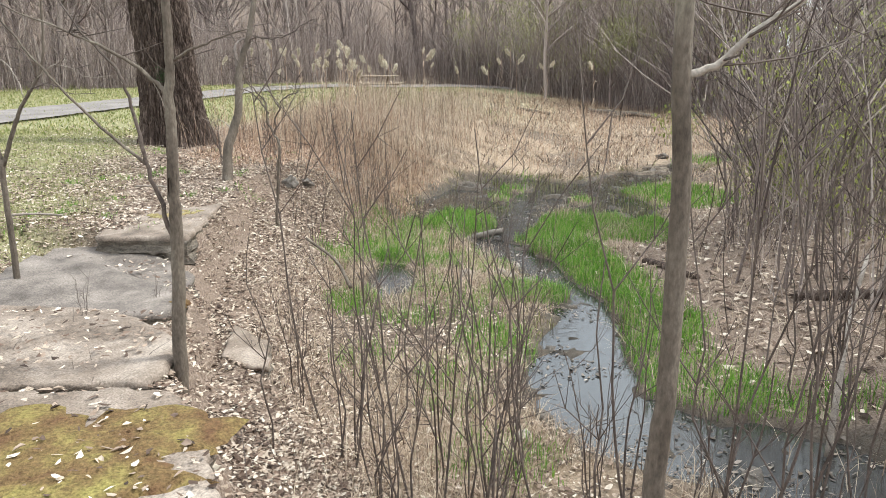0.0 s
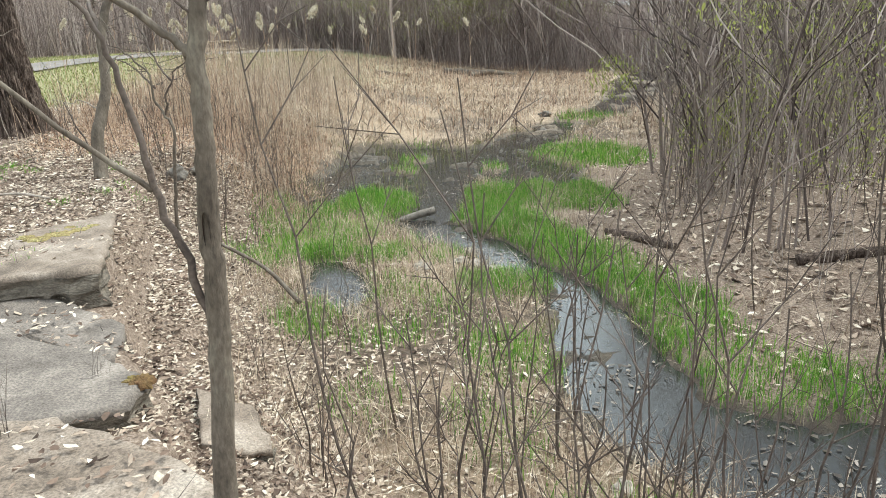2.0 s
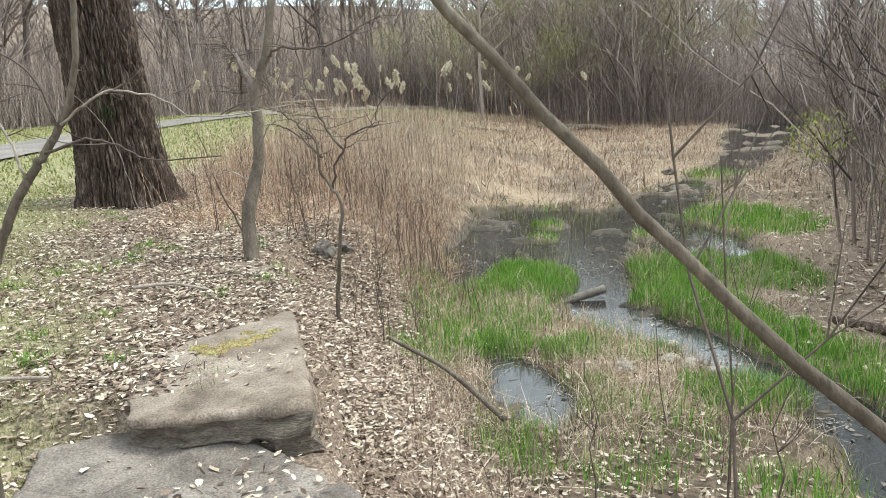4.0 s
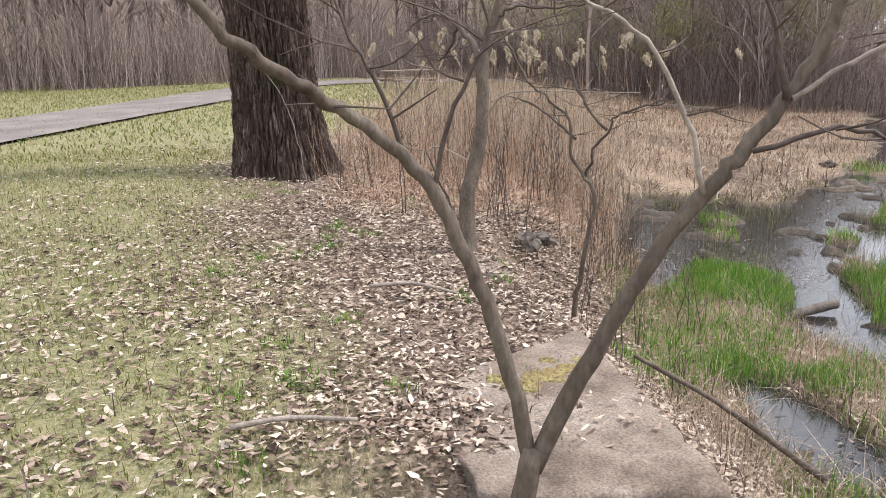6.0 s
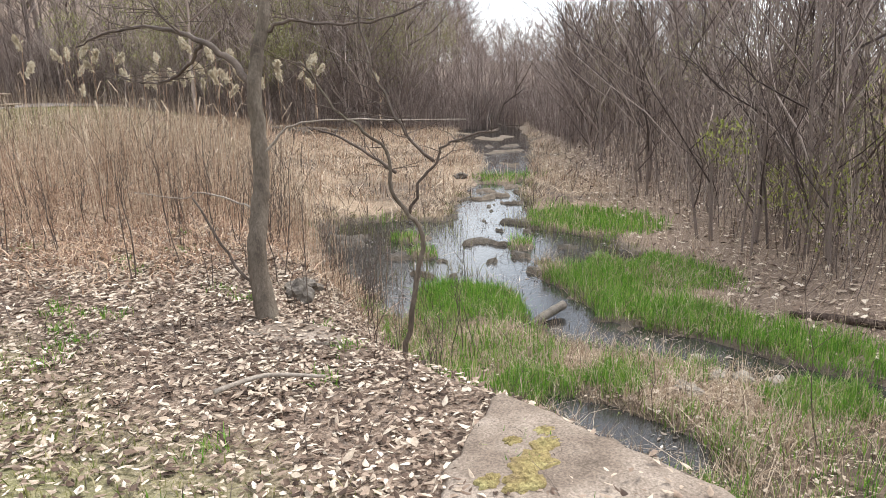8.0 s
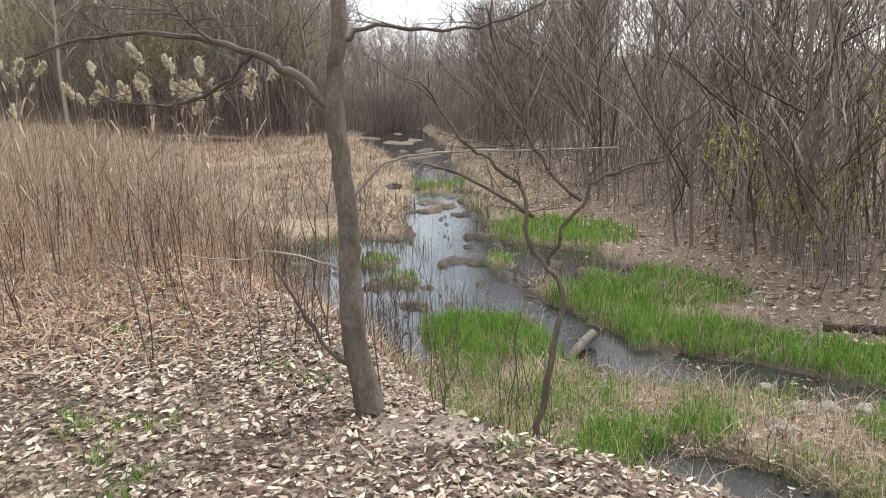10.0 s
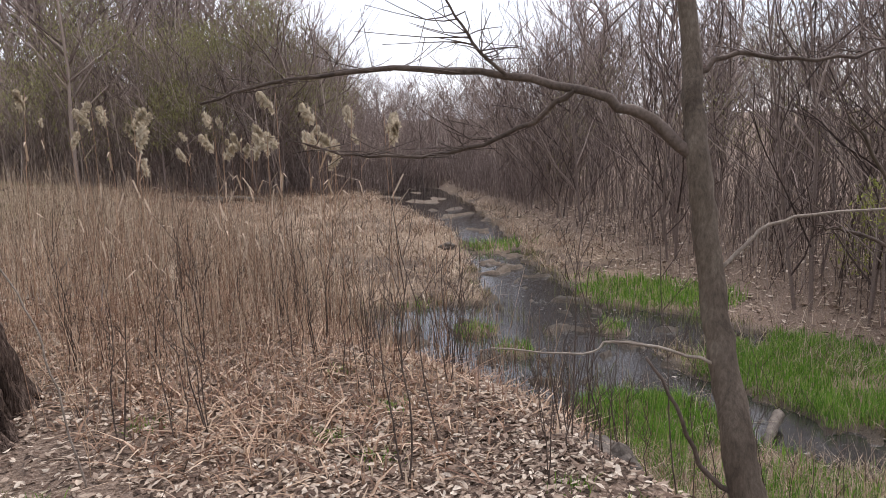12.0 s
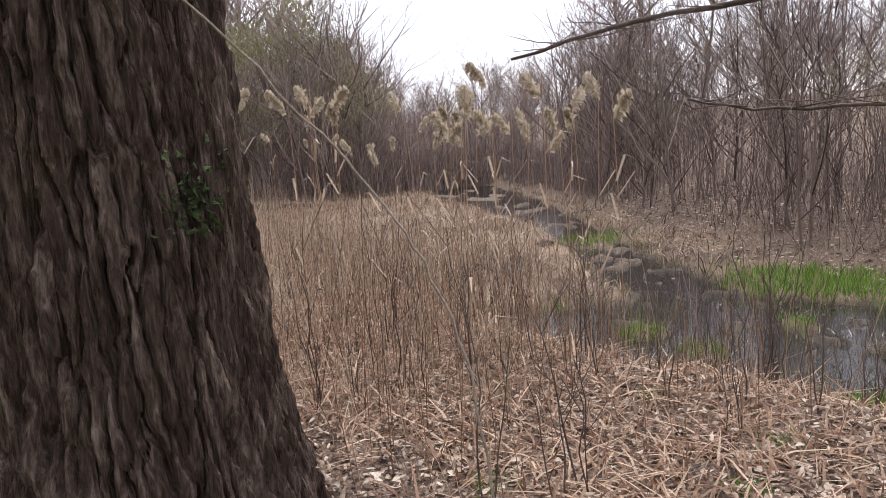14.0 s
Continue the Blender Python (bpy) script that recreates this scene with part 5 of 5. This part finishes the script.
for i in range(70):
    x_, y_ = rng.uniform(-4.1, -0.3), rng.uniform(9.6, 13.8)
    if math.hypot(x_ - TX, y_ - TY) < 0.75 or creek_gap(np.array([x_]), np.array([y_]))[0] < 0 or (x_ < -3.2 and y_ < 11.2):
        continue
    brush(x_, y_, int(rng.integers(0, 6)), rng.uniform(0.5, 0.95), rng.uniform(0, 6.28), "thin dark bare saplings among dead reeds", "saplings in the reeds")
for i in range(9):
    x_, y_ = rng.uniform(-0.2, 2.2), rng.uniform(2.6, 3.6)
    brush(x_, y_, int(rng.integers(0, 6)), rng.uniform(0.8, 1.6), rng.uniform(0, 6.28))

# ---------------------------------------------------------------- thicket and woods


def wood_tree(seed, tall, r0, stems=1, depth=3, twig_r=0.006, spread_=0.35, low=0.25, kids=(4, 4, 3)):
    """Bare tree: returns arrays of trunk-and-limbs and of twigs."""
    rng = np.random.default_rng(seed)
    wood, fine = Geo(), Geo()

    def grow(p0, d, L, r_, level):
        k = 4 if level < 2 else 2
        pts, p, dd = [p0], np.array(p0, float), np.array(d, float)
        for _ in range(k):
            dd = dd + rng.normal(0, 0.16 if level else 0.07, 3) + (0, 0, 0.06)
            dd /= np.linalg.norm(dd)
            p = p + dd * L / k
            pts.append(p)
        tip = max(r_ * (0.35 if level < 2 else 0.5), twig_r * 0.5)
        tube(wood if level < 2 else fine, pts, r_, tip, (6, 4, 3, 3)[level])
        if level < depth:
            for c_ in range(kids[level]):
                s_ = rng.uniform(low if level == 0 else 0.2, 1.0) * k
                i = min(int(s_), k - 1)
                q_ = np.array(pts[i]) + (np.array(pts[i + 1]) - np.array(pts[i])) * (s_ - i)
                a = rng.normal(0, 1, 3)
                a[2] = abs(a[2]) * 0.5
                e = dd * (1 - spread_) + a / np.linalg.norm(a) * (spread_ + 0.25)
                e /= np.linalg.norm(e)
                grow(q_, e, L * rng.uniform(0.35, 0.6), max(r_ * 0.5, twig_r), level + 1)

    for _ in range(stems):
        lean_ = rng.normal(0, 0.05 + 0.09 * (stems > 1), 2)
        f = np.array([*rng.normal(0, 0.12 * (stems > 1), 2), -0.15])
        grow(f, np.array([lean_[0], lean_[1], 1.0]), tall * rng.uniform(0.75, 1.1), r0 * rng.uniform(0.7, 1.1), 0)
    return wood.arrays(), fine.arrays()


def arr_mesh(name, va, mat):
    me = bpy.data.meshes.new(name)
    me.from_pydata(va[0].tolist(), [], va[1])
    me.materials.append(MAT[mat])
    me.update()
    return me


THICKET = [wood_tree(700 + i, h_, r_, st, 3, 0.003, 0.4, 0.12, kd) for i, (h_, r_, st, kd) in enumerate(((3.0, 0.016, 3, (5, 3, 1)), (4.0, 0.028, 2, (8, 4, 1)), (2.4, 0.013, 5, (3, 3, 1)), (5.0, 0.038, 1, (11, 5, 2)), (3.3, 0.018, 4, (4, 3, 1))))]
TALL = [wood_tree(720 + i, h_, r_, 1, 3, 0.012, 0.45, 0.2, (12, 7, 4)) for i, (h_, r_) in enumerate(((9, 0.1), (11, 0.14), (8, 0.09), (12.5, 0.16)))]


def valley(x_, y_):
    """The thicket is lower where it fringes the open creek valley."""
    az = math.degrees(math.atan2(x_ + 5, y_ - 9.5))
    return 0.7 if 38 < az < 54 and y_ > 12 else 1.0


thicket_me = [(arr_mesh("trunk", w_, "wood_far"), arr_mesh("crown", f_, "wood_far")) for w_, f_ in THICKET]
rng = np.random.default_rng(77)
near_trees = []
while len(near_trees) < 165:
    y_ = rng.uniform(1.5, 26)
    e = abs(rng.normal(0, 1)) * 4.0 + 0.35
    x_ = np.interp(y_, WOOD_Y, WOOD_X) + e
    if y_ < 8 and e < 0.7:
        continue
    near_trees.append((x_, y_))
for i, (x_, y_) in enumerate(near_trees):
    k = int(rng.choice([0, 1, 2, 3, 4], p=[0.27, 0.2, 0.2, 0.1, 0.23]))
    ob = thing("thicket_tree", "bare grey-brown young tree of the dense creekside thicket", "tree", x_, y_, float(height(x_, y_)), "thicket trees")
    s_ = rng.uniform(0.7, 1.1) * valley(x_, y_)
    ob.rotation_euler, ob.scale = (0, 0, rng.uniform(0, 6.28)), (s_, s_, s_)
    part("trunk", thicket_me[k][0], ob)
    part("crown", thicket_me[k][1], ob)


def open_view(x_, y_):
    """Growth stays low where the creek valley opens to the north-east."""
    az = math.degrees(math.atan2(x_ + 5, y_ - 9.5))
    d = math.hypot(x_ + 5, y_ - 9.5)
    return 1.0 if not 41 < az < 57 or d < 20 else 0.5 if d < 45 else 0.62


def merged(name, kinds, places, mat, label):
    """Many bare trees in one mesh."""
    vs, fs, off = [], [], 0
    rng_ = np.random.default_rng(len(places))
    tri = []
    for x_, y_, s_ in places:
        s_ = s_ * open_view(x_, y_)
        k = kinds[int(rng_.integers(len(kinds)))]
        a = rng_.uniform(0, 6.28)
        z_ = float(height(x_, y_))
        for (v_, f_) in k:
            w_ = v_ * s_
            vs.append(np.column_stack([w_[:, 0] * math.cos(a) - w_[:, 1] * math.sin(a) + x_, w_[:, 0] * math.sin(a) + w_[:, 1] * math.cos(a) + y_, w_[:, 2] + z_]))
            tri.append((f_, off))
            off += len(v_)
    cache = {}
    out = []
    for f_, o in tri:
        if id(f_) not in cache:
            cache[id(f_)] = np.array([f for f in f_ if len(f) == 4])
        out.append(cache[id(f_)] + o)
    return stuff(name, array_mesh(name, np.concatenate(vs), np.concatenate(out), MAT[mat]), label, "woods")


rng = np.random.default_rng(78)
places = []
for i in range(150):
    y_ = rng.uniform(2, 60)
    x_ = np.interp(y_, WOOD_Y, WOOD_X) + rng.uniform(4, 20)
    places.append((x_, y_, rng.uniform(0.8, 1.3)))
merged("thicket_woods", THICKET, places, "wood_far", "dense leafless thicket beyond the creek")
places = []
for i in range(270):
    x_ = rng.uniform(-45, 14)
    y_ = np.interp(x_, [-45, -16, -10, 0, 8, 14], [20, 34, 40, 45, 40, 36]) + abs(rng.normal(0, 1)) * 6
    places.append((x_, y_, rng.uniform(0.9, 1.5)))
merged("north_brush", THICKET, places, "hazed_brush", "dense brown leafless brush at the lawn's far edge")
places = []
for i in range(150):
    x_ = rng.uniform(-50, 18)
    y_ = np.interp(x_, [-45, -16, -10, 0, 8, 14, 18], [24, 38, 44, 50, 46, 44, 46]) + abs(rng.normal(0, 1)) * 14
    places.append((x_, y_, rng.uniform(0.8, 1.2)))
merged("north_woods", TALL, places, "hazed_brush", "tall leafless woods beyond the lawn")
places = []
for i in range(170):
    a, d = rng.uniform(0.2, 1.35), rng.uniform(42, 95)
    x_, y_ = math.cos(a) * d, math.sin(a) * d
    if wood_gap(x_, y_) < 1.0:
        x_ += 10
    places.append((x_, y_, rng.uniform(0.45, 0.8)))
merged("east_woods", TALL, places, "hazed_brush", "distant leafless woods along the creek")
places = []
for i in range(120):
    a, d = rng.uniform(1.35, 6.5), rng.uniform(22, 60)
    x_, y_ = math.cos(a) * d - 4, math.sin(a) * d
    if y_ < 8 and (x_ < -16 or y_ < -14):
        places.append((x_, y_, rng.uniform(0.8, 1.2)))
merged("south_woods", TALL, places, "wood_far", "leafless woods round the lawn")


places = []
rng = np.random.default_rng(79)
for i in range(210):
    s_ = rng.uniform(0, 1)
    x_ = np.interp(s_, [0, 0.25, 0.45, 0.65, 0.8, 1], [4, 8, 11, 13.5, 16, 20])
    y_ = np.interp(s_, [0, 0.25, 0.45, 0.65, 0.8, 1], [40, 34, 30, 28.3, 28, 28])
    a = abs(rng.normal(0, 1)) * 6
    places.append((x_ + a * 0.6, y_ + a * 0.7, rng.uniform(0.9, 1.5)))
merged("marsh_end_woods", THICKET, places, "hazed_brush", "brown leafless brush closing the far end of the marsh")

# tangled undergrowth that fills the woods' edge
def undergrowth(count, line, deep, tall, w, seed, label, mat="wood_far"):
    r_ = np.random.default_rng(seed)
    ln = np.array(line, float)
    s_ = r_.uniform(0, len(ln) - 1, count)
    i = np.minimum(s_.astype(int), len(ln) - 2)
    p = ln[i] + (ln[i + 1] - ln[i]) * (s_ - i)[:, None]
    d = np.abs(r_.normal(0, 1, count)) * deep
    x_, y_ = p[:, 0] + d * line[0][2], p[:, 1] + d * line[0][3]
    low_ = np.array([open_view(a, c_) for a, c_ in zip(x_, y_)])
    v_, q_ = stalks(x_, y_, height(x_, y_), low_ * tall * (0.4 + fractal(x_ * 0.35, y_ * 0.35, seed)), w, r_, 0.35)
    stuff("undergrowth", array_mesh("undergrowth", v_, q_, MAT[mat]), label, "brush")


undergrowth(9000, [(-45, 21, -0.2, 1), (-16, 34, 0, 0), (-10, 39, 0, 0), (0, 44, 0, 0), (6, 43, 0, 0)], 5, 3.0, 0.012, 131, "tangled brown undergrowth at the lawn's far edge", "hazed_brush")
undergrowth(7500, [(4, 41, 0.6, 0.8), (8, 34, 0, 0), (11, 30, 0, 0), (13.5, 28.2, 0, 0), (16, 28, 0, 0), (20, 28, 0, 0)], 4, 2.4, 0.01, 132, "tangled brown undergrowth at the end of the marsh", "hazed_brush")
undergrowth(3000, [(3.2, 2, 1, 0), (3.0, 8, 0, 0), (4.2, 9.7, 0, 0), (5.1, 11.5, 0, 0), (6.5, 13.5, 0, 0), (8, 16, 0, 0), (11.5, 20, 0, 0), (17.5, 29, 0, 0)], 3.5, 1.7, 0.004, 133, "tangled thin brush among the thicket trees")

undergrowth(2600, [(11.5, 20, 0.8, 0.2), (14, 24, 0, 0), (16.5, 27.5, 0, 0)], 3.0, 2.4, 0.006, 134, "brown thin brush beside the upper creek", "hazed_brush")


# budding brush with a haze of first leaves
def bud_haze(centres, count, size, seed):
    r_ = np.random.default_rng(seed)
    c_ = np.array(centres)
    k = r_.integers(0, len(c_), count)
    d = r_.normal(0, 1, (count, 3))
    d /= np.linalg.norm(d, axis=1)[:, None]
    d *= r_.uniform(0.2, 1, (count, 1)) ** 0.5
    p = c_[k, :3] + d * c_[k, 3:4] * np.array([1, 1, 0.9])
    v_, q_ = leaves(p[:, 0], p[:, 1], p[:, 2], size, r_, 0.01, 1.2)
    return v_, q_


rng = np.random.default_rng(90)
cen = [(rng.uniform(0, 14), 38 + rng.uniform(-3, 4), rng.uniform(1.5, 5.5), rng.uniform(1.0, 2.0)) for _ in range(24)]
v, q = bud_haze(cen, 12000, 0.06, 91)
stuff("budding_brush", array_mesh("budding_brush", v, q, MAT["bud"]), "haze of yellow-green spring buds on the far brush", "foliage")
cen = [(np.interp(yy, WOOD_Y, WOOD_X) + rng.uniform(0.6, 3.5), yy, rng.uniform(0.4, 2.6), rng.uniform(0.4, 0.9)) for yy in rng.uniform(3, 20, 40)]
v, q = bud_haze(cen, 14000, 0.022, 92)
stuff("budding_brush", array_mesh("budding_brush", v, q, MAT["bud"]), "sparse yellow-green buds in the thicket", "foliage")

# budding trees between marsh and lawn
places, cen = [], []
for i in range(17):
    a, d = radians(rng.uniform(20, 40)), rng.uniform(27, 40)
    x_, y_, k = -5 + d * math.sin(a), 9.5 + d * math.cos(a), rng.uniform(0.5, 0.8)
    places.append((x_, y_, k))
    for _ in range(4):
        cen.append((x_ + rng.normal(0, 0.8), y_ + rng.normal(0, 0.8), rng.uniform(1.0, 9.5 * k), rng.uniform(0.8, 1.7)))
merged("budding_woods", TALL, places, "hazed_brush", "grey-brown trees coming into bud beyond the marsh")
v, q = bud_haze(cen, 52000, 0.065, 94)
stuff("budding_crowns", array_mesh("budding_crowns", v, q, MAT["bud"]), "olive-green haze of spring buds in the trees", "foliage")

# thin sedge standing in the shallow pool
x, y, r = spread(6500, (-0.9, 4.2, 9.6, 15.6), lambda a, c: ease(0.1, -0.05, creek_gap(a, c)) * ease(0.42, 0.62, fractal(a * 1.8, c * 1.8, 98)) * ease(0.25, 0.6, np.abs(a - np.interp(c, [9, 10.4, 11.3, 12.5, 13.5, 15], [0.7, 1.0, 1.4, 2.1, 2.75, 4]))), 125)
v, q = blades(x, y, np.maximum(height(x, y), WATER), 0.2, 0.0026, r, 0.35)
stuff("pool_sedge", array_mesh("pool_sedge", v, q, MAT["sedge"]), "thin olive sedge standing in the shallow pool", "grass")

# leaves and sticks caught in the water
x, y, r = spread(15000, (-0.9, 4.5, 2.6, 15), lambda a, c: ease(0.05, -0.05, creek_gap(a, c)) * ease(0.5, 0.65, fractal(a * 2.2, c * 2.2, 95)) * (1 - 0.8 * ease(8.5, 10, c)), 120)
v, q = leaves(x, y, np.maximum(height(x, y), WATER), 0.05, r, 0.01, 0.1)
stuff("drifted_leaves", array_mesh("drifted_leaves", v, q, MAT["mud_leaf"]), "dark sodden leaves drifted in the shallow water", "leaf litter")
x, y, r = spread(6000, (-0.9, 12, 3.5, 24), lambda a, c: ease(0.4, 0.0, creek_gap(a, c)) * 0.5, 121)
v, q = stalks(x, y, np.maximum(height(x, y), WATER - 0.02), 0.22, 0.0025, r, 0.6)
stuff("drowned_stalks", array_mesh("drowned_stalks", v, q, MAT["twig"]), "dark broken stalks standing in the shallows", "reeds")

# dark fallen twigs over marsh and bank
for seed, box_, count, ln, wd, name in ((122, (-5, 4, 2.5, 14), 3500, 0.09, 0.0028, "marsh and bank"), (123, (-3, 15, 14, 34), 3500, 0.3, 0.008, "the far marsh")):
    x, y, r = spread(count, box_, lambda a, c: ease(-0.05, 0.05, creek_gap(a, c)) * off_slabs(a, c, 0.2), seed)
    v, q = blades(x, y, height(x, y) + 0.02, ln, wd, r, 2.6)
    stuff("fallen_twigs", array_mesh("fallen_twigs", v, q, MAT["twig"]), "dark fallen twigs scattered over " + name, "twigs")

cen = [(rng.uniform(3.2, 5.4), rng.uniform(6.5, 10.5), rng.uniform(-0.2, 1.9), rng.uniform(0.35, 0.8)) for _ in range(16)]
v, q = bud_haze(cen, 6500, 0.03, 93)
stuff("budding_brush", array_mesh("budding_brush", v, q, MAT["bud_bright"]), "fresh yellow-green buds on thicket shrubs by the creek", "foliage")

# matted dead stems and dark silt bars lying in the pool
x, y, r = spread(6000, (-0.8, 5.5, 9.5, 16.5), lambda a, c: ease(0.05, -0.05, creek_gap(a, c)) * ease(0.52, 0.64, fractal(a * 2.6, c * 2.6, 97)), 124)
v, q = blades(x, y, np.maximum(height(x, y), WATER), 0.05, 0.004, r, 2.8)
stuff("sodden_stems", array_mesh("sodden_stems", v, q, MAT["mud_leaf"]), "matted sodden stems floating in the marsh pool", "dry grass")
